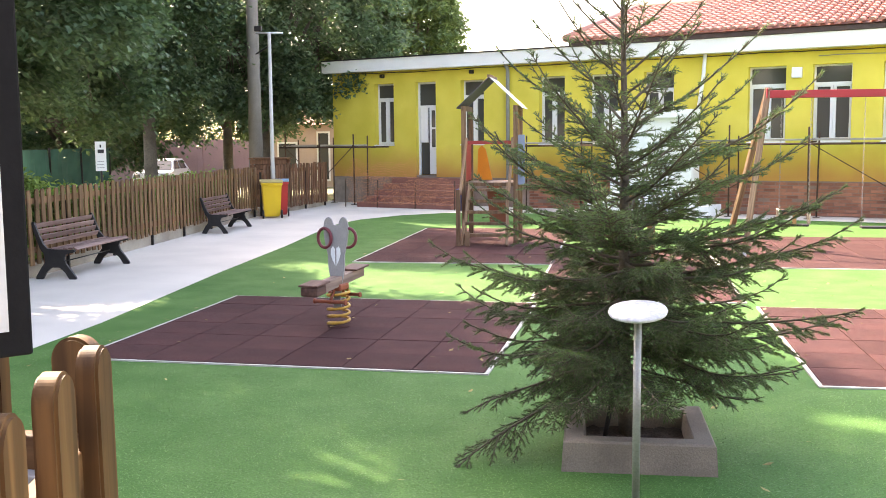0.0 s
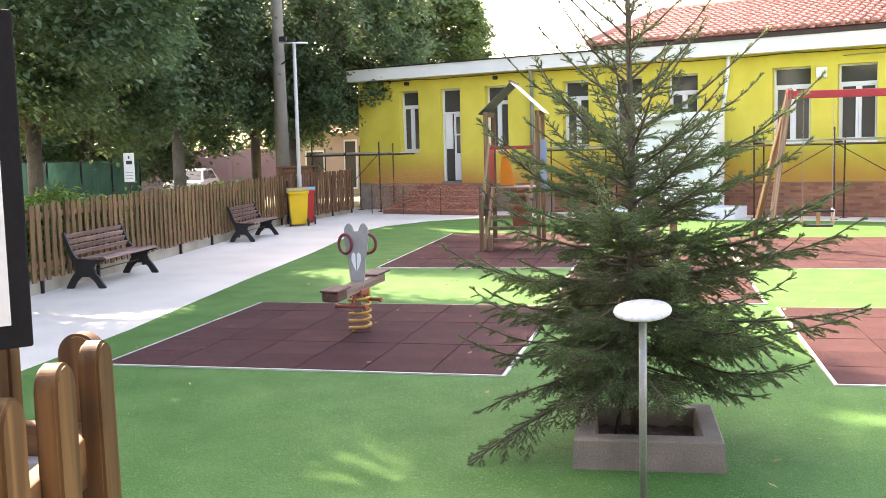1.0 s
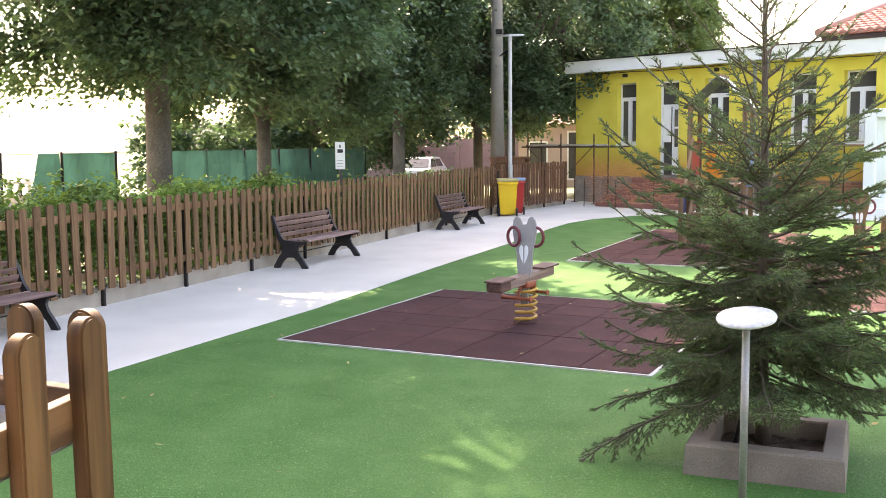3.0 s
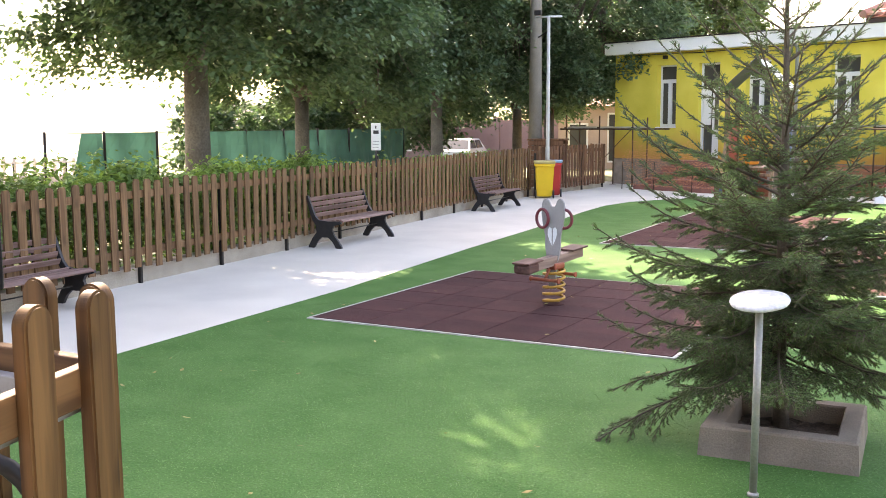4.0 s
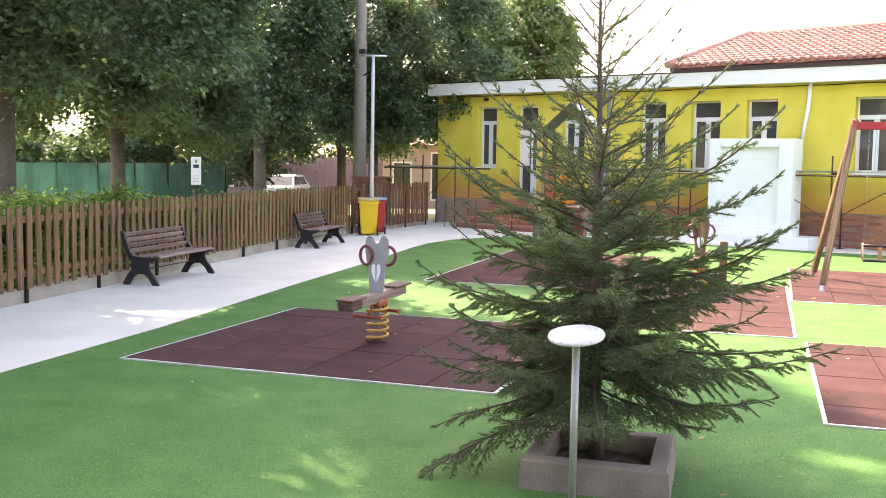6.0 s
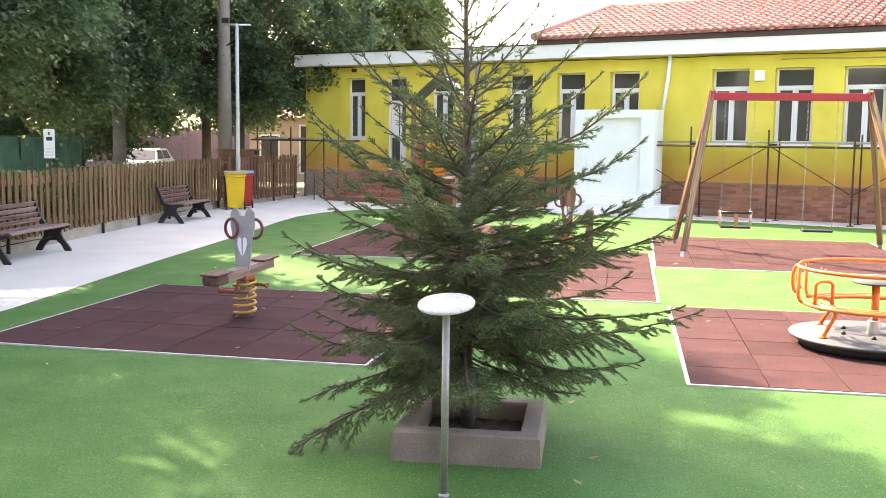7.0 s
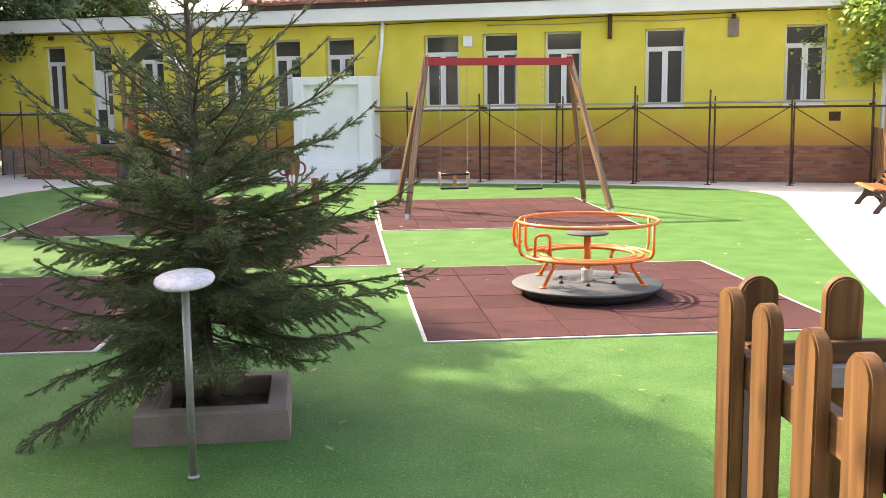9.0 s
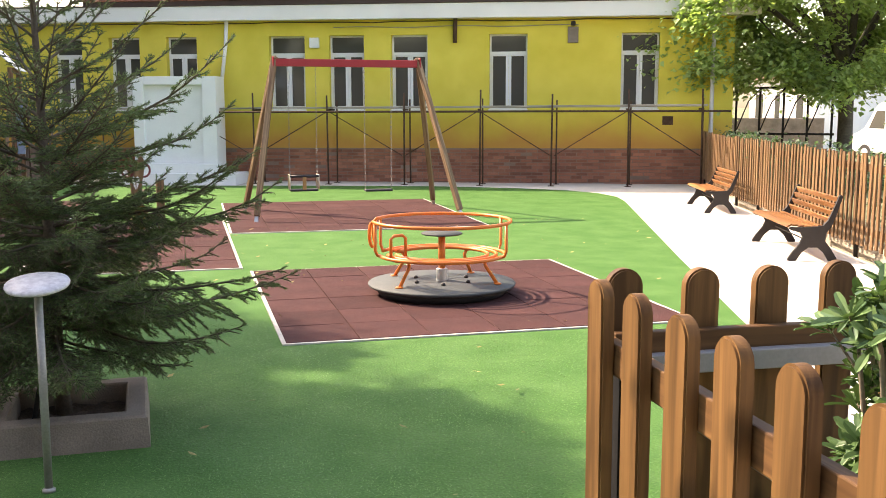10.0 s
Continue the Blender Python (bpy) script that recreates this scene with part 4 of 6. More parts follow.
# ---- spring rockers ----
def spring_rocker(label, board=None):
    r = thing("spring_rocker", pose(0, 0, 0), label, "spring rocker", "spring rockers")
    yel = mat("yellow_spring_steel", (0.55, 0.30, 0.05), 0.45, 0.1, 0.12, 9, 70, 0.05)
    red = mat("red_plastic", (0.34, 0.085, 0.045), 0.4, 0, 0.08, 8, 60, 0.03)
    dred = mat("dark_red_plastic", (0.17, 0.03, 0.04), 0.35, 0, 0.08, 8, 60, 0.03)
    n = 88
    dark = wood_mat("dark_plank_edge", (0.17, 0.09, 0.07), (0.11, 0.055, 0.045), (0.06, 1, 1))
    pts = [(0.105 * math.cos(2 * math.pi * 5.2 * i / n), 0.105 * math.sin(2 * math.pi * 5.2 * i / n), 0.016 + 0.354 * i / n) for i in range(n + 1)]
    part("spring", tube(B(), pts, 0.014, 7), yel, r, "yellow coil spring")
    part("base_plate", lathe(B(), [(0.10, 0.0), (0.10, 0.008), (0.09, 0.012), (0.03, 0.012)], 24), RUBBER, r)
    part("bracket", box(B(), -0.09, 0.09, -0.075, 0.075, 0.36, 0.425, None, 0.015), red, r, "red spring clamp")
    tip = pose(0, 0, 0.0, 0, -4.0, 0)
    wood = wood_mat("weathered_plank", (0.36, 0.25, 0.20), (0.22, 0.14, 0.11), (0.06, 1, 1))
    part("beam", box(B(), -0.53, 0.50, -0.055, 0.055, 0.405, 0.50, tip, 0.008), wood, r, "weathered timber beam")
    for x0, x1 in ((-0.56, -0.30), (0.24, 0.53)):
        part("seat", box(B(), x0, x1, -0.10, 0.10, 0.502, 0.522, tip, 0.008), dark, r, "dark weathered timber seat plank")
    part("end_block", box(B(), -0.55, -0.36, -0.09, 0.09, 0.41, 0.50, tip, 0.02), dark, r, "brown rounded end block")
    grey = mat("grey_side_board", (0.34, 0.315, 0.30), 0.55, 0, 0.14, 6, 90, 0.1, color2=(0.23, 0.215, 0.21))
    half = [(0.040, 0.16), (0.032, 0.30), (0.055, 0.44), (0.078, 0.58), (0.080, 0.70), (0.100, 0.78), (0.118, 0.90), (0.120, 0.97), (0.112, 1.025), (0.092, 1.058), (0.068, 1.066), (0.045, 1.048), (0.03, 1.01), (0.022, 0.99), (0.0, 0.985)]
    sh = half + [(-a, b) for a, b in half[-2::-1]]
    part("front_board", outline(B(), sh, 0.032, pose(-0.02, 0, 0, 0, 0, 104)), board or grey, r, "shaped front board with two ears")
    leaf = [(0.006, 0.60), (0.03, 0.65), (0.048, 0.71), (0.045, 0.76), (0.028, 0.785), (0.008, 0.765)]
    for x in (-0.038, -0.002):
        for s in (-1, 1):
            part("inlay", outline(B(), [(s * a, b) for a, b in leaf], 0.004, pose(x, 0, 0, 0, 0, 104)), WHITE, r, "white leaf-shaped inlay")
    for s in (-1, 1):
        ring = [(-0.02 - 0.033 * s + 0.014 * math.cos(2 * math.pi * k / 28), s * (0.108 + 0.078 * math.cos(2 * math.pi * k / 28)), 0.865 + 0.092 * math.sin(2 * math.pi * k / 28)) for k in range(28)]
        part("ring_handle", tube(B(), ring, 0.016, 8, closed=True), dred, r, "dark red ring handle")
    for x, z in ((-0.17, 0.27), (0.14, 0.30)):
        part("foot_bar", tube(B(), [(x, -0.17, z), (x, -0.155, z), (x, -0.154, z), (x, 0.154, z), (x, 0.155, z), (x, 0.17, z)], [0.026, 0.026, 0.017, 0.017, 0.026, 0.026], 10), red, r, "red foot bar")
        part("peg_arm", tube(B(), [(x * 0.3, 0, 0.40), (x, 0, z)], 0.014, 8), red, r)
    return r


rocker = spring_rocker("spring rocker with grey side panel, red ring handles and yellow spring")
rocker.matrix_basis = pose(-4.15, 1.68, 0.028, 0, 0, 80)
second = spring_rocker("spring rocker with brown timber panel on the far mat", wood_mat("brown_side_board", (0.26, 0.155, 0.08), (0.15, 0.085, 0.045)))
second.matrix_basis = pose(-1.50, 7.35, 0.028, 0, 0, 84)
stub = thing("timber_post", pose(-1.20, 7.75, 0.028, 0, 0, 8), "short brown timber post with a dark box at its foot", "post")
part("shaft", box(B(), -0.055, 0.055, -0.055, 0.055, 0.0, 0.70, None, 0.012), wood_mat("brown_post_timber", (0.23, 0.135, 0.07), (0.13, 0.075, 0.04)), stub)
foot_box = part("box", box(B(), -0.21, -0.057, -0.06, 0.06, 0.0, 0.22, None, 0.008), DARK, stub, "dark box beside the post")
part("edge", box(B(), -0.21, -0.06, -0.068, -0.062, 0.0, 0.025), WHITE, foot_box, "white edge of the box")


# ---- climbing tower ----
def tower():
    t = thing("climbing_tower", pose(-3.96, 10.2, 0.028, 0, 0, 2.0), "wooden climbing tower with ladder, pitched roof and orange panel", "play tower")
    wood = wood_mat("tower_timber", (0.25, 0.145, 0.085), (0.13, 0.072, 0.042))
    grey = mat("shaded_roof_board", (0.085, 0.085, 0.095), 0.6, 0, 0.15, 5, 60, 0.1)
    red = mat("red_tower_panel", (0.36, 0.04, 0.035), 0.5, 0, 0.08)
    blue = mat("blue_grey_panel", (0.22, 0.27, 0.38), 0.5, 0, 0.08)
    orange = mat("orange_slide", (0.80, 0.27, 0.02), 0.4, 0, 0.05)
    w = 0.45
    for x in (-w, w):
        for y in (-w, w):
            part("post", box(B(), x - 0.038, x + 0.038, y - 0.038, y + 0.038, 0.0, 2.36, None, 0.008), wood, t, "square timber post")
    part("platform", box(B(), -w, w, -w, w, 0.98, 1.04, None, 0.006), wood, t)
    # light is put into the colours: left board dark as in shade, right white as sunlit
    for s in (-1, 1):
        m = Matrix.Translation((0, 0, 2.85)) @ Matrix.Rotation(radians(s * 43), 4, "Y")
        bm = box(B(), 0.0 if s > 0 else -0.78, 0.78 if s > 0 else 0.0, -0.50, 0.50, -0.007, 0.007, None, 0.003)
        part("roof_board", bm, grey if s < 0 else WHITE, t, "grey roof board darkened for its shaded underside" if s < 0 else "pale roof board whitened for its sunlit face", m)
    part("ridge", box(B(), -0.03, 0.03, -0.50, 0.50, 2.845, 2.885), wood, t)
    for x in (-w, w):
        part("gable_beam", box(B(), x - 0.03, x + 0.03, -w - 0.05, w + 0.05, 2.28, 2.36), wood, t)
    for y in (-w, w):
        part("cross_beam", box(B(), -w, w, y - 0.02, y + 0.02, 1.70, 1.76), red if y < 0 else wood, t, "red cross rail" if y < 0 else "")
    part("side_panel", box(B(), -w - 0.012, -w + 0.012, -w + 0.05, w - 0.05, 1.06, 1.76), red, t, "red side panel")
    part("side_panel", box(B(), w + 0.04, w + 0.16, -w - 0.02, -w + 0.01, 1.0, 1.86, None, 0.012), blue, t, "blue-grey side panel")
    # ladder towards the path
    ladder = wood_mat("ladder_timber", (0.34, 0.21, 0.125), (0.20, 0.115, 0.066))
    def pole(name, p, q, hw, hd, material, label):
        p, q = Vector(p), Vector(q)
        part(name, box(B(), -hw, hw, -hd, hd, 0, (q - p).length, pose(0, 0, 0, 180), 0.006), material, t, label, look(p, q))
    for x0, x1 in ((-0.40, -0.33), (0.36, 0.32)):
        pole("stringer", (x0, -1.08, 0.0), (x1, -0.49, 1.02), 0.024, 0.05, ladder, "sloping ladder stringer")
    for x0, x1 in ((-0.44, -0.40), (0.38, 0.40)):
        pole("hand_rail", (x0, -0.98, 0.86), (x1, -0.44, 1.80), 0.022, 0.035, ladder, "sloping ladder hand rail")
    for k in range(5):
        z = 0.18 + 0.185 * k
        y = -1.08 + 0.59 * z / 1.02
        part("tread", box(B(), -0.37 + 0.012 * k, 0.35 - 0.012 * k, y - 0.075, y + 0.075, z - 0.024, z + 0.024, None, 0.006), wood, t, "timber ladder tread")
    for x in (-0.45, -0.30):
        part("foot_post", box(B(), x - 0.035, x + 0.035, -1.16, -1.09, 0.0, 0.95 if x < -0.4 else 0.25, None, 0.006), wood, t)
    part("tapered_panel", outline(B(), [(-0.34, 1.05), (-0.06, 1.05), (-0.18, 1.60), (-0.25, 1.68), (-0.32, 1.60)], 0.03, pose(0, w + 0.02, 0)), orange, t, "orange tapered panel")
    part("low_panel", outline(B(), [(-0.10, 0.30), (0.24, 0.30), (0.10, 0.98), (-0.16, 0.98)], 0.03, pose(0.1, -w + 0.06, 0)), mat("rust_red_panel", (0.33, 0.10, 0.05), 0.6), t, "rust red low panel")
    part("low_panel", box(B(), -w - 0.06, -w - 0.04, -0.95, -w, 0.55, 0.95), mat("blue_cloth", (0.10, 0.12, 0.30), 0.8), t, "blue side cloth")
    return t


tower()


# ---- white stage wall ----
def stage_wall():
    s = thing("stage_wall", pose(-0.30, 16.43, 0, 0, 0, WALL_ANGLE), "white painted masonry niche wall with stepped base", "wall")
    part("body", box(B(), -1.98, 0.0, 0.12, 0.62, 0.0, 2.46, None, 0.01), WHITE, s)
    part("pier", box(B(), -1.98, -1.73, 0.0, 0.118, 0.47, 2.46, None, 0.008), WHITE, s)
    part("pier", box(B(), -0.33, 0.0, 0.0, 0.118, 0.47, 2.46, None, 0.008), WHITE, s)
    part("lintel", box(B(), -1.727, -0.333, 0.0, 0.118, 2.27, 2.46, None, 0.008), WHITE, s)
    part("step", box(B(), -2.1, 0.10, -0.16, 0.118, 0.263, 0.467, None, 0.01), WHITE, s, "white base step")
    part("step", box(B(), -2.5, 0.53, -0.34, 0.64, 0.0, 0.26, None, 0.012), WHITE, s, "white base step")
    return s


stage_wall()


# ---- wheelie bins, lamps, poles, sign ----
def wheelie_bin(color, lid, x, y, yaw, label, h=0.90, w=0.46):
    b = thing("wheelie_bin", pose(x, y, 0, 0, 0, yaw), label, "bin", "wheelie bins")
    bm = B()
    lo, hi = w * 0.40, w * 0.5
    v = [bm.verts.new((sx * r, sy * r * 1.1, z)) for z, r in ((0.04, lo), (h - 0.10, hi)) for sx, sy in ((-1, -1), (1, -1), (1, 1), (-1, 1))]
    for f in ((3, 2, 1, 0), (4, 5, 6, 7), (0, 1, 5, 4), (1, 2, 6, 5), (2, 3, 7, 6), (3, 0, 4, 7)):
        bm.faces.new([v[i] for i in f])
    bmesh.ops.bevel(bm, geom=bm.edges[:], offset=0.02, segments=2, affect="EDGES")
    m1 = mat("bin_plastic", color, 0.45, 0, 0.06, 4, 60, 0.05)
    part("body", bm, m1, b)
    part("rim", box(B(), -hi - 0.02, hi + 0.02, -hi * 1.1 - 0.02, hi * 1.1 + 0.02, h - 0.12, h - 0.07, None, 0.01), m1, b)
    part("lid", box(B(), -hi - 0.03, hi + 0.03, -hi * 1.1 - 0.05, hi * 1.1 + 0.03, h - 0.067, h, None, 0.02), mat("bin_lid", lid, 0.45, 0, 0.06), b, "hinged plastic lid")
    for s in (-1, 1):
        part("wheel", tube(B(), [(s * (lo + 0.01), hi * 1.05, 0.10), (s * (lo + 0.05), hi * 1.05, 0.10)], 0.10, 18), IRON, b, "black rubber wheel")
    part("handle", tube(B(), [(-hi, hi * 1.1 + 0.07, h - 0.12), (hi, hi * 1.1 + 0.07, h - 0.12)], 0.013, 8), m1, b)
    return b


wheelie_bin((0.80, 0.50, 0.02), (0.50, 0.40, 0.17), -10.02, 15.08, 205, "yellow plastic wheelie bin by the picket fence")
wheelie_bin((0.45, 0.03, 0.03), (0.25, 0.38, 0.52), -9.93, 15.56, 200, "red recycling bin with a pale blue lid", 0.90, 0.28)


POLE = mat("pale_painted_pole", (0.52, 0.49, 0.44), 0.45, 0.15, 0.08, 6, 70, 0.05)


def lamp_post(x, y, h, label, arm):
    l = thing("lamp_post", pose(x, y, 0), label, "lamp post", "lamp posts")
    part("pole", tube(B(), [(0, 0, 0), (0, 0, 1.2), (0, 0, 1.22), (0, 0, h)], [0.058, 0.058, 0.048, 0.04], 16), POLE, l, "pale grey steel pole")
    part("base_flange", lathe(B(), [(0.12, 0.0), (0.12, 0.02), (0.07, 0.03)], 20), GALV, l)
    a = Vector(arm).normalized()
    part("cross_arm", tube(B(), [a * -0.33 + Vector((0, 0, h)), a * 0.33 + Vector((0, 0, h))], 0.025, 10), GALV, l)
    m = Matrix.Translation(a * -0.26 + Vector((0, 0, h + 0.10)))
    part("floodlight", box(B(), -0.09, 0.09, -0.05, 0.05, -0.06, 0.06, None, 0.01), DARK, l, "small dark floodlight", m)
    return l


lamp_post(-10.24, 15.78, 4.39, "slim grey steel lamp post with a T-shaped arm", (0.95, 0.3, 0))
lamp_post(10.48, 13.4, 5.6, "pale grey steel lamp post at the fence end", (0.7, 0.7, 0))

u = thing("utility_pole", pose(-11.6, 18.1, -0.1), "tall grey concrete utility pole beside the trees", "utility pole")
part("shaft", tube(B(), [(0, 0, 0), (0, 0, 4), (0, 0, 9.5)], [0.20, 0.165, 0.12], 14), mat("pole_concrete", (0.235, 0.21, 0.18), 0.9, 0, 0.15, 3, 60, 0.4), u)
part("bracket", tube(B(), [(0.12, -0.1, 4.2), (0.55, -0.35, 4.35)], 0.02, 6), DARK, u)

sgn = thing("sign_board", pose(-10.02, 7.55, 0.04, 0, 0, 30), "narrow white printed sign on a thin post", "sign")
part("post", tube(B(), [(0, 0.02, 0), (0, 0.02, 1.74)], 0.018, 8), DARK, sgn)
part("plate", box(B(), -0.085, 0.085, -0.012, 0.0, 1.31, 1.79, None, 0.004), WHITE, sgn)
ink = mat("sign_print", (0.04, 0.04, 0.045), 0.7, 0, 0.02)
part("print_block", box(B(), -0.045, 0.05, -0.0155, -0.0125, 1.60, 1.66), ink, sgn, "dark printed picture block")
part("print_block", box(B(), -0.012, 0.012, -0.0155, -0.0125, 1.69, 1.74), ink, sgn)
for k in range(3):
    part("text_bar", box(B(), -0.06, 0.05, -0.0155, -0.0125, 1.36 + 0.05 * k, 1.368 + 0.05 * k), GALV_GREY, sgn)

def slatted_box(x, y, yaw):
    """A timber bin store: four posts, slats round it and a flat lid."""
    b = thing("bin_store", pose(x, y, 0, 0, 0, yaw), "brown slatted timber bin store behind the gate", "bin store")
    w, d, h = 0.42, 0.32, 1.34
    for sx in (-w, w):
        for sy in (-d, d):
            part("post", box(B(), sx - 0.03, sx + 0.03, sy - 0.03, sy + 0.03, 0, h, None, 0.004), DARKWOOD, b)
    me = mesh_of("slat", box(B(), -w - 0.05, w + 0.05, -0.012, 0.012, -0.055, 0.055, None, 0.004), DARKWOOD)
    for k in range(10):
        share("slat", me, b, pose(0, -d - 0.045, 0.12 + 0.128 * k))
        share("slat", me, b, pose(0, d + 0.045, 0.12 + 0.128 * k))
    part("lid", box(B(), -w - 0.08, w + 0.08, -d - 0.09, d + 0.09, h, h + 0.04, None, 0.006), DARKWOOD, b, "flat timber lid")
    return b


slatted_box(-11.0, 17.6, 12)

# ---- works on the school front ----
FLAT = Matrix.Translation((0, 17.54, 0)) @ pose(0, 0, 0, 0, 0, WALL_ANGLE)


def scaffold(s0, s1, posts, label, seed):
    f = thing("scaffold", FLAT, label, "scaffold", "scaffolds")
    rng = random.Random(seed)
    tops = {}
    for k, s in enumerate(posts):
        for y, r in ((-0.92, 0.020), (-0.34, 0.018)):
            top = (2.05 if y < -0.5 else 1.9) + rng.uniform(-0.06, 0.08) + 0.003 * s
            x = s + rng.uniform(-0.03, 0.03) + (0.07 if y > -0.5 else 0)
            part("upright", tube(B(), [(x, y, 0.0), (x + rng.uniform(-0.02, 0.02), y, top)], r, 8), RUST, f, "rusty steel upright")
            part("foot_plate", box(B(), x - 0.07, x + 0.07, y - 0.07, y + 0.07, 0.0, 0.012), RUST, f)
        part("transom", tube(B(), [(s, -0.98, 1.69 + 0.003 * s), (s, -0.28, 1.69 + 0.003 * s)], 0.02, 8), RUST, f)
    for y in (-0.95, -0.31):
        part("ledger", tube(B(), [(s0, y, 1.645 + 0.003 * s0), (s1, y, 1.645 + 0.003 * s1)], 0.022, 8), RUST, f, "long steel ledger tube")
    for k, (a, b) in enumerate(zip(posts, posts[1:])):
        za, zb = (1.64, 0.66) if k % 2 == 0 else (0.66, 1.64)
        part("brace", tube(B(), [(a + 0.04, -0.96, za + 0.003 * a), (b - 0.04, -0.96, zb + 0.003 * b)], 0.011, 6), RUST, f, "thin diagonal brace")
        for y in (-0.80, -0.52):
            part("plank", box(B(), a - 0.12, b + 0.1, y - 0.12, y + 0.12, 0, 0.04, Matrix.Translation((0, 0, 1.712 + 0.003 * a)) @ pose(0, 0, 0, 0, -0.17 + rng.uniform(-0.1, 0.1), 0), 0.005), PLANK, f, "weathered grey scaffold plank")
    return f


scaffold(-4.9, 11.6, [-4.6, -2.75, -0.9, 0.88, 2.64, 4.38, 6.08, 7.74, 9.40, 11.02], "low rusty tube scaffold with planks along the school wall", 11)
scaffold(-12.3, -8.85, [-12.1, -10.85, -9.62], "low rusty tube scaffold at the school corner", 12)

# door
d = part("door", B(), PVC, school)
f0, f1 = DOOR
bm = B()
for q in ((f0, f0 + 0.05, 0.84, ZT), (f1 - 0.05, f1, 0.84, ZT), (f0 + 0.05, f1 - 0.05, ZT - 0.05, ZT), (f0 + 0.05, f1 - 0.05, 2.72, 2.78)):
    box(bm, q[0], q[1], 0.14, 0.22, q[2], q[3])
part("frame", bm, PVC, d, "white door frame with top light")
part("pane", box(B(), f0 + 0.05, f1 - 0.05, 0.18, 0.19, 2.78, ZT - 0.05), GLASS, d)
mx = (f0 + f1) / 2 + 0.03
leaf_bm = B()
for q in ((mx, mx + 0.06, 0.86, 2.72), (f1 - 0.11, f1 - 0.05, 0.86, 2.72), (mx + 0.06, f1 - 0.11, 0.86, 1.62), (mx + 0.06, f1 - 0.11, 2.64, 2.72), (mx + 0.06, f1 - 0.11, 2.12, 2.17)):
    box(leaf_bm, q[0], q[1], 0.15, 0.20, q[2], q[3])
part("leaf", leaf_bm, PVC, d, "white half-glazed door leaf")
part("pane", box(B(), mx + 0.06, f1 - 0.11, 0.17, 0.18, 1.62, 2.64), GLASS, d)
part("leaf", box(B(), f0 + 0.06, f0 + 0.30, 0.16, 0.20, 1.75, 2.72, None, 0.006), PVC, d, "white leaf standing ajar")
part("dark_opening", box(B(), f0 + 0.05, mx, 0.24, 0.26, 0.86, 2.72), GLASS, d)
bm = box(B(), f0 - 0.12, f1 + 0.12, 0.02, 0.36, -0.3, 0.838)
part("threshold", bm, CONC, school)
stairs = thing("entrance_steps", FLAT, "worn reddish entrance steps behind the orange netting", "steps")
STEPMAT = mat("red_brown_step", (0.30, 0.125, 0.095), 0.85, 0, 0.18, 3, 60, 0.3)
for k in range(5):
    part("step", box(B(), -9.05 + 0.08 * k, -6.05 - 0.08 * k, -1.62 + 0.31 * k, 0.0 if k == 4 else -1.31 + 0.31 * k, 0.0, 0.155 * (k + 1) - 0.02, None, 0.01), STEPMAT, stairs)


def safety_net(a, b, y, z0, z1, seed, drop=0.0):
    """Orange plastic mesh: strands in both directions on a sagging, wavy sheet."""
    bm = B()
    rng = random.Random(seed)
    nx, nz = int((b - a) / 0.060), int((z1 - z0) / 0.045)

    def at(i, k):
        f = i / nx
        s = a + (b - a) * f + 0.012 * math.sin(k * 1.1 + i * 0.3)
        high = (z1 - z0) * (1 - drop * min(1, f * 1.6)) + 0.07 * math.sin(i * 0.15 + seed) + 0.04 * math.sin(i * 0.4) + 0.02 * math.sin(i * 1.2)
        return Vector((s, y + 0.08 * math.sin(i * 0.2 + k * 0.3) + 0.03 * math.sin(i * 0.6 - k * 0.6), z0 + high * (k / nz) ** 1.15))

    def strip(p, q, w):
        v = [bm.verts.new(c) for c in (p + w, p - w, q - w, q + w)]
        bm.faces.new(v)
    for k in range(nz + 1):
        for i in range(nx):
            if rng.random() > 0.25:
                strip(at(i, k), at(i + 1, k), Vector((0, 0, 0.0026)))
    for i in range(nx + 1):
        for k in range(nz):
            if rng.random() > 0.3:
                strip(at(i, k), at(i, k + 1), Vector((0.0018, 0, 0)))
    return bm


NET = mat("orange_plastic_mesh", (0.90, 0.36, 0.17), 0.5, 0, 0.08)
net = thing("safety_netting", FLAT, "orange plastic safety netting hung across the entrance", "netting")
part("mesh", safety_net(-9.25, -5.9, -1.75, 0.12, 0.98, 1, 0.30), NET, net)["kind"] = "stuff"
for s in (-9.35, -8.3, -7.1, -5.9):
    part("stake", tube(B(), [(s, -1.72, 0.0), (s, -1.70, 0.75)], 0.012, 6), RUST, net)
net2 = thing("safety_netting", FLAT, "orange plastic safety netting tied to the scaffold", "netting")
part("mesh", safety_net(-9.75, -7.5, -0.99, 0.75, 1.22, 2), NET, net2)["kind"] = "stuff"

# pipes, boxes and cables on the wall
def on_wall(name, bm, material, label, category):
    ob = part(name, bm, material, None, "", SITE)
    return tagged(ob, label, category)


on_wall("drain_pipe", tube(B(), [(0.04, -0.06, 3.80), (0.0, -0.06, 3.2), (-0.14, -0.07, 2.22)], 0.045, 12), WHITE, "loose white plastic drain pipe on the yellow wall", "pipe")
on_wall("drain_pipe", tube(B(), [(5.48, -0.08, 3.80), (5.47, -0.08, 3.22)], 0.05, 12), RUST, "short brown drain pipe stub under the eaves", "pipe")
on_wall("downpipe", tube(B(), [(-5.2, -0.3, 3.85), (-5.2, -0.08, 3.65), (-5.2, -0.08, 0.3)], 0.05, 12), GALV_GREY, "grey metal downpipe on the yellow wall", "pipe")
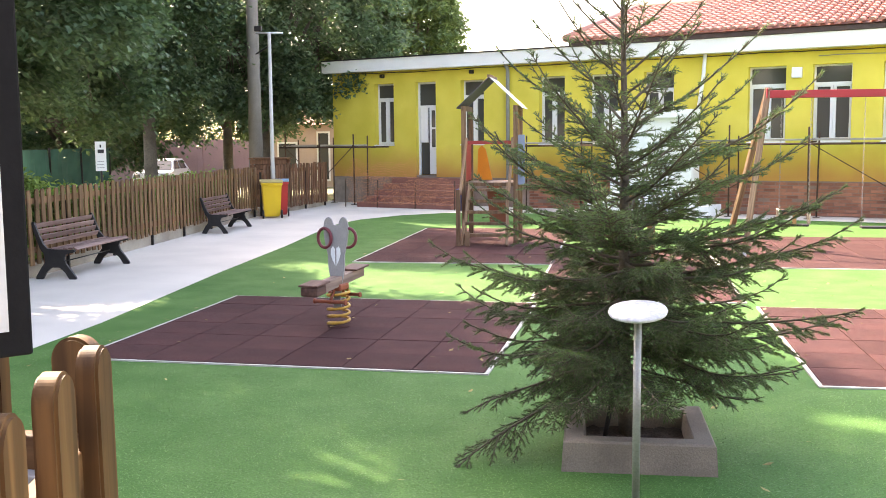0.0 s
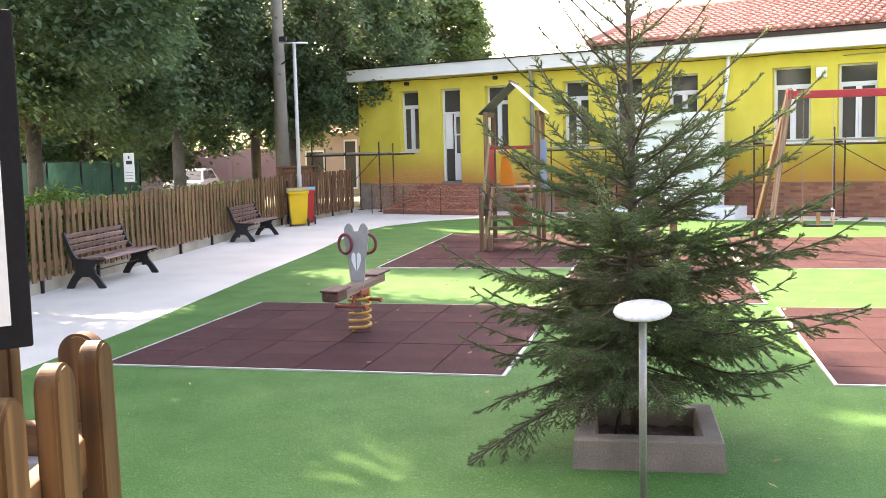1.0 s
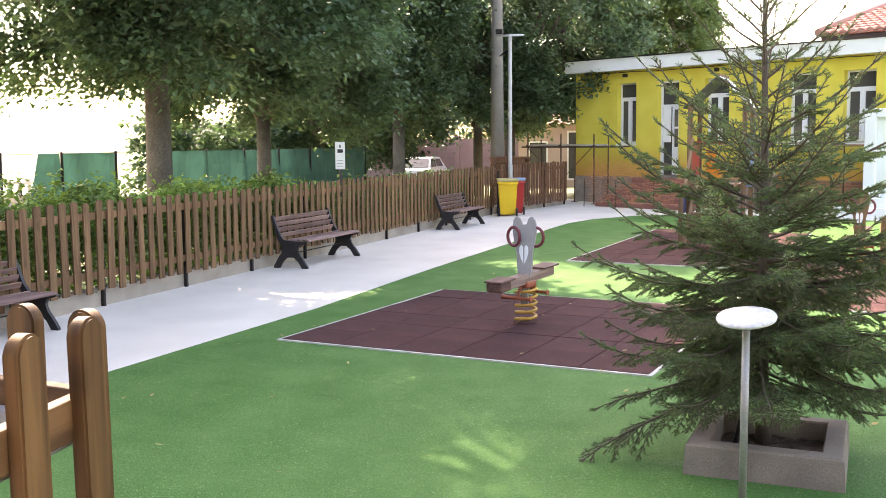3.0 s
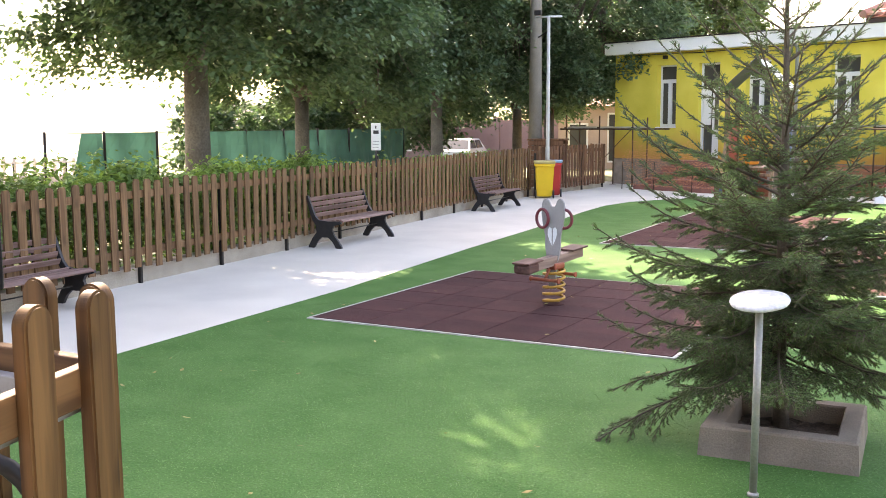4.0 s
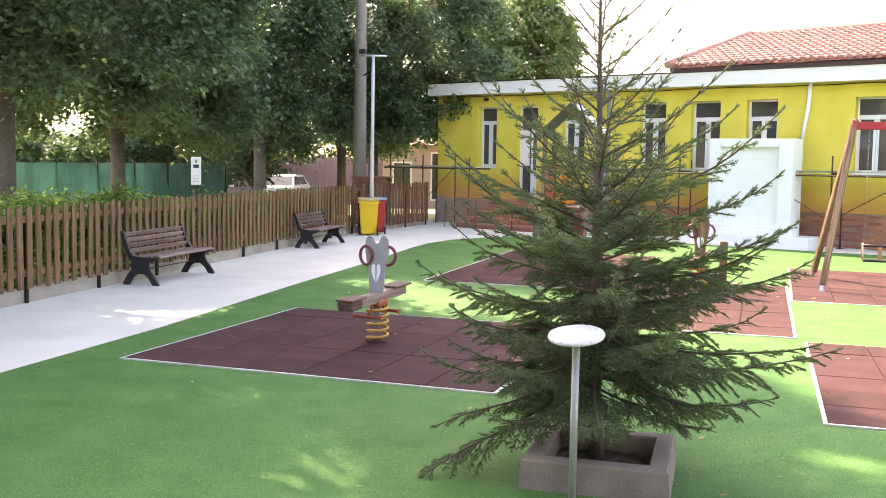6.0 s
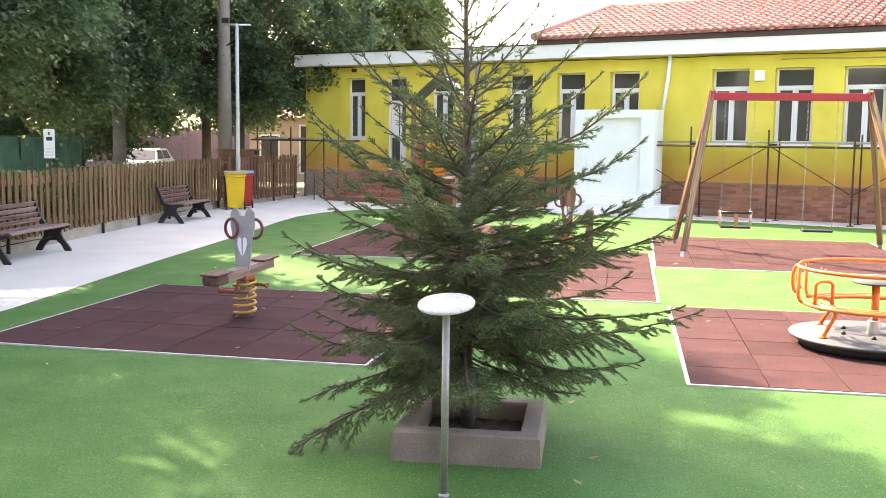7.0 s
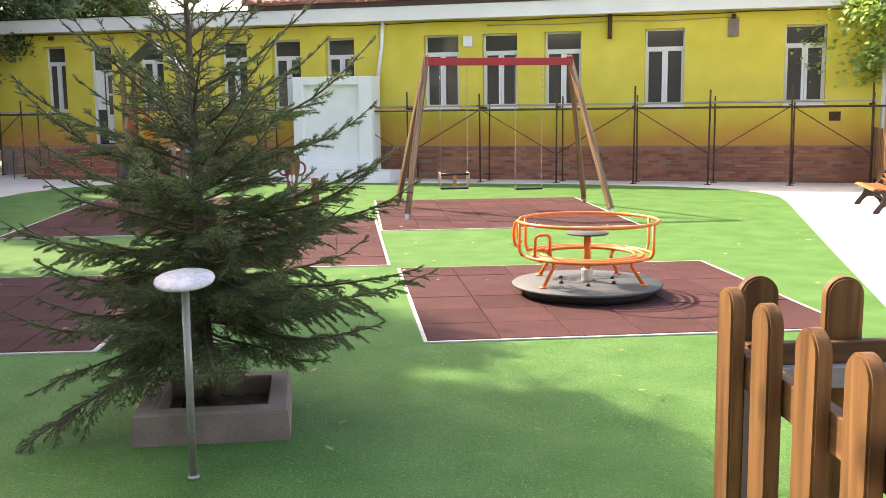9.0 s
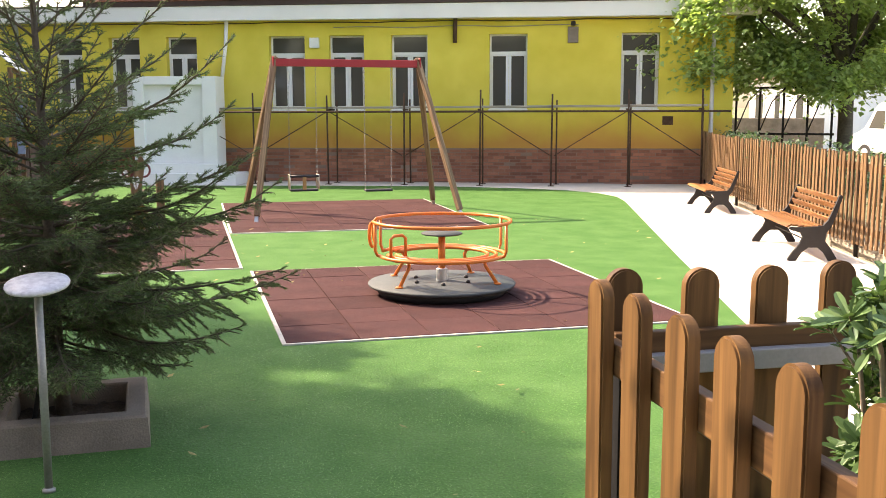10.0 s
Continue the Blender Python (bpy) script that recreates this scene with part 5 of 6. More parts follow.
on_wall("vent_box", box(B(), 2.03, 2.26, -0.09, 0.0, 3.13, 3.37, None, 0.015), FASCIA, "small white ventilation box on the wall", "vent")
on_wall("junction_box", box(B(), 8.06, 8.30, -0.05, 0.0, 3.20, 3.56, None, 0.01), CONC, "grey junction box beneath the eaves", "box")
on_wall("wall_vent", box(B(), 10.24, 10.48, -0.012, 0.0, 1.33, 1.53), RUST, "rusty square vent grille", "vent")
for s in (-9.2, -6.3, 8.18):
    on_wall("wall_lamp", box(B(), s - 0.05, s + 0.05, -0.14, 0.0, 3.58, 3.68, None, 0.02), DARK, "small dark lamp under the eaves", "lamp")
bm = B()
pts = [(S0 + 0.3 + (S1 - S0 - 0.6) * i / 70, -0.025, 3.72 + 0.010 * math.sin(i * 0.53) + 0.006 * math.sin(i * 1.37)) for i in range(71)]
tube(bm, pts, 0.011, 5)
on_wall("wall_cable", bm, DARK, "dark cable strung along under the eaves", "cable")
bm = B()
tube(bm, [(2.6 + 0.3 * i, -0.02, 3.60 + 0.014 * math.sin(i * 0.8)) for i in range(20)], 0.009, 5)
on_wall("wall_cable", bm, GALV_GREY, "thin grey cable sagging below the eaves", "cable")


# ---- trees ----
def leaf_mesh(name, centres, per, spread, size, material, seed, hang=0.35, narrow=0.30, flat=0.55, outward=None):
    """Clumps of folded, pointed leaves round the given centres, as one mesh."""
    rng = np.random.default_rng(seed)
    c = np.repeat(np.array([tuple(p) for p in centres], float), per, axis=0)
    n = len(c)
    off = rng.normal(0, spread * 0.5, (n, 3))
    off[:, 2] = off[:, 2] * flat - 0.25 * (off[:, 0] ** 2 + off[:, 1] ** 2) / max(spread, 0.01)
    p = c + off
    a = rng.uniform(0, 2 * math.pi, n)
    if outward is not None:
        a = np.arctan2(p[:, 1] - outward[1], p[:, 0] - outward[0]) + rng.normal(0, 0.9, n)
    tilt = rng.uniform(-0.9, 0.5, n) - hang
    s = size * rng.uniform(0.55, 1.25, n)
    ca, sa, ct, st = np.cos(a), np.sin(a), np.cos(tilt), np.sin(tilt)
    d = np.stack([ca * ct, sa * ct, st], 1)
    roll = rng.uniform(-0.8, 0.8, n)
    w = np.stack([-sa * np.cos(roll), ca * np.cos(roll), np.sin(roll)], 1)
    up = np.array([0, 0, 1.0])
    s1, h = s[:, None], (s * narrow)[:, None]
    v = np.stack([p, p + d * s1 * 0.45 + w * h + up * 0.12 * s1, p + d * s1 - up * 0.08 * s1, p + d * s1 * 0.45 - w * h + up * 0.12 * s1], 1).reshape(-1, 3)
    k = np.arange(n)[:, None] * 4
    f = np.concatenate([k + np.array([[0, 1, 2]]), k + np.array([[0, 2, 3]])], 1).reshape(-1, 3)
    me = bpy.data.meshes.new(name)
    me.from_pydata(v.tolist(), [], f.tolist())
    me.materials.append(material)
    return me


def broad_tree(x, y, z, label, trunk_r, fork, crown_z, rad, tall, clumps, per, size, seed, material=None, low=0.0, shift=(0, 0), bare=None, spread=0.56, gaps=0.40):
    """A tapered trunk, forking limbs, twigs, and leaf sprays in an uneven crown; bare is a side on which low sprays were cut away."""
    rng = random.Random(seed)
    t = thing("tree", pose(x, y, z), label, "tree", "broadleaf trees")
    wood = B()
    lean = [rng.uniform(-0.02, 0.02), rng.uniform(-0.02, 0.02)]
    tube(wood, [(lean[0] * h, lean[1] * h, h) for h in (0, 0.25, fork * 0.5, fork)], [trunk_r * 1.35, trunk_r * 1.05, trunk_r * 0.92, trunk_r * 0.85], 12)
    top = Vector((lean[0] * fork, lean[1] * fork, fork))
    limbs = []
    cx, cy = shift
    for k in range(9):
        az = 2 * math.pi * k / 9 + rng.uniform(-0.3, 0.3)
        up = rng.uniform(-0.25, 0.9) if k < 7 else 1.0
        end = Vector((cx + rad * 0.75 * math.cos(az) * (1 - 0.5 * max(0, up)), cy + rad * 0.75 * math.sin(az) * (1 - 0.5 * max(0, up)), crown_z + tall * 0.75 * up))
        mid = top.lerp(end, 0.5) + Vector((rng.uniform(-0.3, 0.3), rng.uniform(-0.3, 0.3), 0.5))
        tube(wood, [top - Vector((0, 0, 0.2)), top.lerp(mid, 0.5) + Vector((0, 0, 0.15)), mid, mid.lerp(end, 0.6), end], [trunk_r * 0.6, trunk_r * 0.42, trunk_r * 0.3, trunk_r * 0.17, 0.015], 7)
        limbs.append((mid, end))
    centres = []
    phase = [rng.uniform(0, 6.28) for _ in range(6)]
    tries = 0
    while len(centres) < clumps and tries < clumps * 40:
        tries += 1
        u, v = rng.uniform(-1, 1), rng.uniform(0, 2 * math.pi)
        r = rng.uniform(0.42, 1.0) ** 0.45
        bulge = 1 + 0.16 * math.sin(3 * v + phase[0] + 2 * u) + 0.12 * math.sin(5 * v + phase[1] - 3 * u) + 0.10 * math.sin(9 * v + phase[2] + 4 * u)
        q = (1 - u * u) ** (0.32 if u > 0 else 0.20)
        p = Vector((cx + rad * r * bulge * q * math.cos(v), cy + rad * r * bulge * q * math.sin(v), crown_z + tall * r * u))
        if p.z < low + 0.4 * math.sin(p.x * 1.7 + phase[3]) * math.sin(p.y * 1.9 + phase[4]):
            continue
        if bare and p.z < bare[1]:
            side = Vector((math.cos(radians(bare[0])), math.sin(radians(bare[0]))))
            along, across = p.x * side.x + p.y * side.y, abs(p.x * side.y - p.y * side.x)
            if along > -0.3 and across < bare[2]:
                continue
        hole = math.sin(p.x * 1.3 + phase[5]) * math.sin(p.y * 1.4 + phase[1]) * math.sin(p.z * 1.4 + phase[2])
        if hole > gaps:
            continue
        centres.append(p)
    heads = centres[:: 8]
    for k, p in enumerate(centres):
        near = min(heads, key=lambda h: (h - p).length_squared)
        centres[k] = p.lerp(near, 0.30)
    for p in centres[:: max(1, len(centres) // 90)]:
        mid, end = min(limbs, key=lambda l: (l[1] - p).length)
        s = mid.lerp(end, rng.uniform(0.3, 0.9))
        tube(wood, [s, s.lerp(p, 0.5) + Vector((0, 0, 0.1)), p], [0.035, 0.02, 0.006], 4, cap=False)
    part("trunk", wood, BARK, t, "grey-brown trunk and limbs")
    ob = new("crown", leaf_mesh("crown", centres, per, spread, size, material or LEAF, seed, 0.05, 0.46, outward=(cx, cy)))
    ob.parent = t
    ob["kind"] = "stuff"
    ob["label"] = "dense crown of broad green leaves"
    return t


broad_tree(-11.85, 5.0, -0.1, "large dark broadleaf tree overhanging the picket fence", 0.22, 3.4, 7.2, 3.5, 5.1, 800, 270, 0.108, 34, low=2.0, shift=(0.55, 0.55), bare=(-48, 2.75, 0.6), gaps=0.3)
broad_tree(-12.4, -2.4, -0.1, "tall broadleaf tree shading the near lawn", 0.22, 3.6, 7.6, 4.2, 4.6, 420, 200, 0.115, 32, low=3.1, shift=(0.7, 0), gaps=0.30)
broad_tree(-14.38, 11.2, -0.3, "broadleaf tree with a low dark crown beside the road", 0.18, 2.7, 5.0, 2.9, 2.9, 360, 230, 0.12, 33, low=1.7)
broad_tree(-14.2, 17.2, -0.3, "broadleaf tree behind the parked car", 0.19, 2.8, 7.8, 2.3, 5.8, 520, 190, 0.12, 44, low=2.0, shift=(-0.1, -0.1))
broad_tree(-13.2, 22.8, -0.3, "broadleaf tree at the school corner", 0.18, 2.8, 5.8, 3.0, 3.4, 420, 220, 0.13, 35, low=2.6, shift=(1.2, -0.9))
broad_tree(-16.5, 27.5, -0.5, "dense tree standing further along the road", 0.2, 2.8, 6.2, 4.0, 4.0, 360, 140, 0.17, 36, low=1.8)
broad_tree(-12.0, 37.0, -0.2, "pale green tree behind the school roof", 0.2, 3.0, 6.6, 2.7, 3.3, 420, 190, 0.16, 37, LEAF_FAR, low=3.0)
broad_tree(-20.8, 23.5, -0.6, "dark tree behind the green screen fence", 0.2, 2.0, 5.2, 3.4, 4.2, 300, 130, 0.18, 38, low=1.0)
broad_tree(-24.0, 29.0, -0.6, "dark tree on the far side of the road", 0.2, 2.0, 5.4, 4.0, 4.2, 300, 130, 0.19, 39, low=2.2)
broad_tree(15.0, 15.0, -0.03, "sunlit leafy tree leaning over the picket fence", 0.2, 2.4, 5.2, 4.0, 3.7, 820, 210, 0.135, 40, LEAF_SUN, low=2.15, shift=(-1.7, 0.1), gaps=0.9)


# ---- hedges and shrubs ----
def hedge(name, a, b, z0, z1, thick, n, size, label, material, seed):
    rng = random.Random(seed)
    a, b = Vector((*a, 0)), Vector((*b, 0))
    side = Vector((-(b - a).y, (b - a).x, 0)).normalized()
    cs = []
    for _ in range(n):
        f = rng.random()
        p = a.lerp(b, f) + side * rng.uniform(-thick, thick)
        hi = z1 + 0.10 * math.sin(f * 37) + 0.07 * math.sin(f * 91 + 1)
        cs.append((p.x, p.y, z0 + (hi - z0) * rng.random() ** 0.6))
    ob = new(name, leaf_mesh(name, cs, 9, 0.16, size, material, seed, 0.0, 0.34, 0.8))
    return tagged(ob, label, "hedge", kind="stuff")


hedge("hedge", (-8.95, -5.0), (-10.05, 6.4), 0.02, 1.20, 0.25, 4200, 0.095, "leafy green hedge behind the brown picket fence", LEAF_HEDGE, 51)
hedge("hedge", (-10.05, 6.4), (-10.95, 14.6), 0.02, 0.98, 0.25, 2600, 0.095, "low trimmed hedge behind the brown picket fence", LEAF_HEDGE, 54)
hedge("hedge", (-19.8, 13.0), (-20.6, 22.0), -0.6, 2.4, 0.7, 1100, 0.22, "dark bushes behind the green screen fence", LEAF, 56)
hedge("hedge", (-30.0, 45.5), (-18.5, 44.0), 0.5, 5.4, 1.2, 1500, 0.24, "dark bushes behind the boundary wall", LEAF, 58)
hedge("hedge", (-9.7, -2.0), (-10.1, 2.4), 0.3, 1.34, 0.3, 420, 0.10, "pale green bush leaning over the picket fence", LEAF_HEDGE, 57)
hedge("hedge", (6.2, -1.0), (9.15, 9.2), 0.5, 1.16, 0.18, 500, 0.08, "climbing ivy along the back of the fence", LEAF, 52)
hedge("hedge", (9.15, 9.2), (10.9, 13.5), 0.5, 1.16, 0.18, 320, 0.08, "climbing ivy along the far fence", LEAF, 53)


def rosettes(tips, count, size, seed):
    """Long narrow leaves, folded along the midrib, that radiate from shoot tips."""
    rng = random.Random(seed)
    bm = B()
    for p, d in tips:
        side = d.orthogonal().normalized()
        for k in range(count):
            a = k * 2.4 + rng.uniform(-0.3, 0.3)
            out = side * math.cos(a) + d.cross(side) * math.sin(a)
            lift = rng.uniform(-0.1, 1.3)
            e = (out + d * lift).normalized()
            w = e.cross(d + out * 0.01).normalized()
            nrm = w.cross(e)
            s = size * rng.uniform(0.7, 1.25)
            q = p - d * rng.uniform(0, 0.03)
            blade = [(0.35, 0.08, 0.05), (0.68, 0.135, 0.05), (0.92, 0.09, 0.0)]
            pts = [q] + [q + e * s * a + w * s * b + nrm * s * c for a, b, c in blade] + [q + e * s - nrm * s * 0.06]
            pts += [q + e * s * a - w * s * b + nrm * s * c for a, b, c in blade[::-1]] + [q + e * s * 0.6]
            v = [bm.verts.new(c) for c in pts]
            for k2 in range(8):
                bm.faces.new((v[k2], v[(k2 + 1) % 8], v[8]))
    return bm


def bed_shrub():
    rng = random.Random(61)
    s = thing("shrub", pose(1.43, -5.16, -0.12), "glossy evergreen shrub with bare twigs inside the bed fence", "shrub")
    wood, tips = B(), []
    for k in range(40):
        az, r = rng.uniform(0, 6.28), rng.uniform(0.05, 0.30)
        top = Vector((r * math.cos(az), r * math.sin(az), rng.uniform(0.35, 1.5)))
        base = Vector((rng.uniform(-0.05, 0.05), rng.uniform(-0.05, 0.05), 0))
        mid = base.lerp(top, 0.5) + Vector((rng.uniform(-0.06, 0.06), rng.uniform(-0.06, 0.06), 0.05))
        tube(wood, [base, mid, top], [0.018, 0.012, 0.005], 6, cap=False)
        grow = (top - mid).normalized()
        tips.append((top, grow))
        for _ in range(8):
            q = mid.lerp(top, rng.uniform(0.1, 0.95))
            d = (grow + Vector((rng.uniform(-1, 1), rng.uniform(-1, 1), 0.2))).normalized()
            tip = q + d * rng.uniform(0.08, 0.17)
            tube(wood, [q, tip], [0.005, 0.003], 4, cap=False)
            tips.append((tip, d))
    twig = [Vector((0.0, 0.0, 0.80)), Vector((-0.13, -0.02, 1.04)), Vector((-0.20, -0.03, 1.14)), Vector((-0.23, -0.04, 1.32))]
    tube(wood, twig, [0.010, 0.009, 0.007, 0.005], 6, cap=False)
    part("branchwork", wood, mat("pale_twig", (0.30, 0.24, 0.18), 0.9, 0, 0.2), s, "pale bare twigs")
    dark = leaf_mat("leathery_leaves", (0.15, 0.25, 0.10), (0.055, 0.115, 0.042), 0.15, 0.25)
    young = leaf_mat("young_leaves", (0.30, 0.40, 0.12), (0.22, 0.32, 0.09), 0.35, 0.35)
    part("leaves", rosettes(tips, 14, 0.086, 62), dark, s, "long narrow leathery leaves")["kind"] = "stuff"
    part("bud", rosettes([(twig[-1], (twig[-1] - twig[-2]).normalized())], 8, 0.045, 63), young, s, "pale young leaf tuft")
    part("bud", rosettes(tips[3:14:4], 8, 0.045, 64), young, s, "pale young leaf tufts")
    return s


bed_shrub()

# ---- beyond the fences ----
tagged(part("pavement", sheet(B(), [(-19.2, -30.0), (-19.2, 5.6), (-20.6, 14.0), (-60.0, 50.0), (-160.0, 105.0), (-160.0, -60.0)], -0.72, -0.52), PALE), "pale sunlit concrete yard beyond the screen fence", "yard", kind="structure")
SHADE = leaf_mat("green_shade_cloth", (0.055, 0.165, 0.130), (0.04, 0.125, 0.100), 0.16, 0.8, (1.0, 1.0, 1.0))


def screen_fence():
    f = thing("screen_fence", pose(-17.2, 6.4, -0.55), "torn green shade cloth on dark steel posts", "fence")
    rng = random.Random(71)
    n, step = 9, 1.55
    for i in range(n + 1):
        part("post", tube(B(), [(0, i * step, 0), (0, i * step, 2.22)], 0.03, 6), DARK, f)
    part("wire", tube(B(), [(0, 0, 2.18), (0, n * step, 2.18)], 0.008, 4), DARK, f)
    for i in range(n):
        if i == 2:
            continue
        bm = B()
        g = []
        for a in range(9):
            col = []
            for k in range(7):
                y, z = i * step + step * a / 8, 0.1 + 2.08 * k / 6
                if i == 0:
                    z = min(z, 0.6 + 1.5 * a / 8) if a < 5 else z
                if i == 3 and a < 3:
                    y = i * step + step * (a / 8) + 0.5 * (1 - k / 6) * (1 - a / 3)
                col.append(bm.verts.new((0.04 * math.sin(a * 1.3 + k) + 0.05 * math.sin(k * 0.9 + i), y, z)))
            g.append(col)
        for a in range(8):
            for k in range(6):
                if len({tuple(v.co) for v in (g[a][k], g[a + 1][k], g[a + 1][k + 1], g[a][k + 1])}) == 4:
                    bm.faces.new((g[a][k], g[a + 1][k], g[a + 1][k + 1], g[a][k + 1]))
        part("cloth", bm, SHADE, f, "green woven shade cloth")
    return f


screen_fence()
long_fence((-30.5, 8.0), (-26.0, 16.5), "pale far garden fence beyond the lawn edge", 0.3, 9, -0.6, 0.75, mat("pale_far_fence", (0.55, 0.5, 0.42), 0.9), 0.12)


def car(x, y, z, yaw, label):
    """A compact hatchback: shaped body, glasshouse with panes, wheels, lamps."""
    c = thing("car", pose(x, y, z, 0, 0, yaw), label, "car", "parked cars")
    paint = mat("silver_white_paint", (0.50, 0.53, 0.56), 0.3, 0.2, 0.03)
    prof = [(-2.0, 0.35), (-2.05, 0.62), (-1.98, 0.86), (-1.0, 0.95), (1.75, 0.98), (1.98, 0.92), (2.02, 0.6), (1.98, 0.35)]
    body = outline(B(), prof, 1.68)
    bmesh.ops.bevel(body, geom=[e for e in body.edges], offset=0.06, segments=2, affect="EDGES")
    part("body", body, paint, c)
    cab = [(-1.02, 0.94), (-0.35, 1.42), (0.2, 1.48), (1.25, 1.46), (1.62, 1.30), (1.86, 0.97)]
    bm = B()
    lo = [bm.verts.new((px, -0.78 if pz < 1.2 else -0.62, pz)) for px, pz in cab]
    hi = [bm.verts.new((px, 0.78 if pz < 1.2 else 0.62, pz)) for px, pz in cab]
    bm.faces.new(lo), bm.faces.new(hi[::-1])
    for i in range(len(cab)):
        j = (i + 1) % len(cab)
        bm.faces.new((lo[j], lo[i], hi[i], hi[j]))
    part("cabin", bm, paint, c)
    for s in (-1, 1):
        for p0, p1 in (((-0.72, -0.36), (0.22, 0.20)), ((0.32, 0.32), (1.42, 1.18))):
            bm = B()
            v = [bm.verts.new(q) for q in ((p0[0], s * 0.785, 1.0), (p1[0], s * 0.785, 1.0), (p1[1], s * 0.66, 1.38), (p0[1], s * 0.66, 1.38))]
            bm.faces.new(v)
            part("side_window", bm, GLASS, c)
    for pts in (((1.70, 1.26, 0.56), (1.885, 1.0, 0.68)), ((-0.40, 1.40, 0.56), (-1.0, 0.98, 0.70))):
        (xa, za, wa), (xb, zb, wb) = pts
        o = 0.015 if xa > 0 else -0.015
        bm = B()
        bm.faces.new([bm.verts.new(q) for q in ((xa + o, -wa, za), (xa + o, wa, za), (xb + o, wb, zb), (xb + o, -wb, zb))])
        part("windscreen", bm, GLASS, c)
    for sx in (-1.3, 1.28):
        for s in (-1, 1):
            w = part("wheel", tube(B(), [(sx, s * 0.66, 0.31), (sx, s * 0.86, 0.31)], 0.31, 18), IRON, c)
            part("rim", tube(B(), [(sx, s * 0.855, 0.31), (sx, s * 0.87, 0.31)], 0.19, 14), GALV, w)
    for s in (-1, 1):
        part("tail_light", box(B(), 1.93, 2.03, s * 0.70 - 0.09, s * 0.70 + 0.09, 0.68, 0.90, None, 0.02), mat("red_lens", (0.35, 0.02, 0.02), 0.3), c, "red tail light")
        part("headlight", box(B(), -2.06, -1.95, s * 0.62 - 0.14, s * 0.62 + 0.14, 0.64, 0.80, None, 0.02), GLASS, c)
    return c


car(-24.2, 37.4, -0.48, 101, "silver-white hatchback parked beyond the picket fence")
car(22.3, 18.1, -0.45, 95, "silver-white hatchback parked across the side road")


def house(x, y, z, yaw, w, dpt, h, wall, roofcol, label, wins, rise=1.2):
    """A plain house: walls, pitched roof with eaves, framed windows and a door."""
    b = thing("house", pose(x, y, z, 0, 0, yaw), label, "house", "far houses")
    part("wall", box(B(), -w / 2, w / 2, -dpt / 2, dpt / 2, 0, h), wall, b)
    bm = B()
    v = [bm.verts.new(q) for q in ((-w / 2 - 0.3, -dpt / 2 - 0.4, h), (w / 2 + 0.3, -dpt / 2 - 0.4, h), (w / 2 + 0.3, 0, h + rise), (-w / 2 - 0.3, 0, h + rise), (-w / 2 - 0.3, dpt / 2 + 0.4, h), (w / 2 + 0.3, dpt / 2 + 0.4, h))]
    for f in ((0, 1, 2, 3), (3, 2, 5, 4), (0, 3, 4), (1, 5, 2), (0, 4, 5, 1)):
        bm.faces.new([v[i] for i in f])
    part("roof", bm, roofcol, b)
    for cx, cz, ww, hh in wins:
        win = part("window", box(B(), cx - ww / 2, cx + ww / 2, -dpt / 2 - 0.03, -dpt / 2 + 0.02, cz - hh / 2, cz + hh / 2), FASCIA, b)
        part("pane", box(B(), cx - ww / 2 + 0.08, cx + ww / 2 - 0.08, -dpt / 2 - 0.045, -dpt / 2 - 0.02, cz - hh / 2 + 0.08, cz + hh / 2 - 0.08), GLASS, win)
    return b


TAN = mat("tan_render", (0.50, 0.37, 0.30), 0.9, 0, 0.12, 1.5, 50, 0.3)
PINK = mat("faded_pink_render", (0.30, 0.20, 0.19), 0.9, 0, 0.15, 1.0, 40, 0.3)
GREYR = mat("grey_roof", (0.16, 0.13, 0.12), 0.9, 0, 0.2, 2, 40, 0.3)
house(-15.9, 39.0, -0.6, 12, 5.6, 7, 3.1, TAN, TILE, "low tan house with dark shutters beyond the trees", [(-1.9, 1.7, 0.9, 1.3), (-0.3, 1.7, 0.6, 2.2), (1.4, 1.9, 0.9, 0.9)])
house(-12.5, 48.0, -0.2, 10, 9, 7, 4.6, WHITE, GREYR, "white house with a grey roof behind the school", [(-2.2, 3.2, 1.1, 1.2), (1.5, 3.2, 1.1, 1.2)])
house(-32.5, 39.0, -0.6, 25, 12, 6, 2.7, PINK, GREYR, "faded pink low building across the road", [(-3.6, 1.5, 1.2, 1.2), (0, 1.5, 1.2, 1.2), (3.6, 1.5, 1.2, 1.2)], 0.8)
house(-33.0, 33.0, -1.0, 44, 5, 4, 1.9, TAN, GREYR, "small hut with a pointed roof behind the screen fence", [(0, 1.1, 0.9, 0.8)], 1.0)
house(24.9, 30.9, 0.0, -75, 3.6, 5, 2.9, WHITE, TILE, "white house with dark doors across the side road", [(-1.2, 1.3, 0.55, 2.1), (-0.2, 1.5, 0.4, 1.6), (1.0, 1.5, 0.5, 1.6)])
house(21.8, 44.7, 0.0, -70, 6, 6, 2.9, FASCIA, GREYR, "white garage building beyond the side road", [(-1.6, 1.4, 1.0, 2.2), (1.0, 1.8, 1.0, 1.0)])


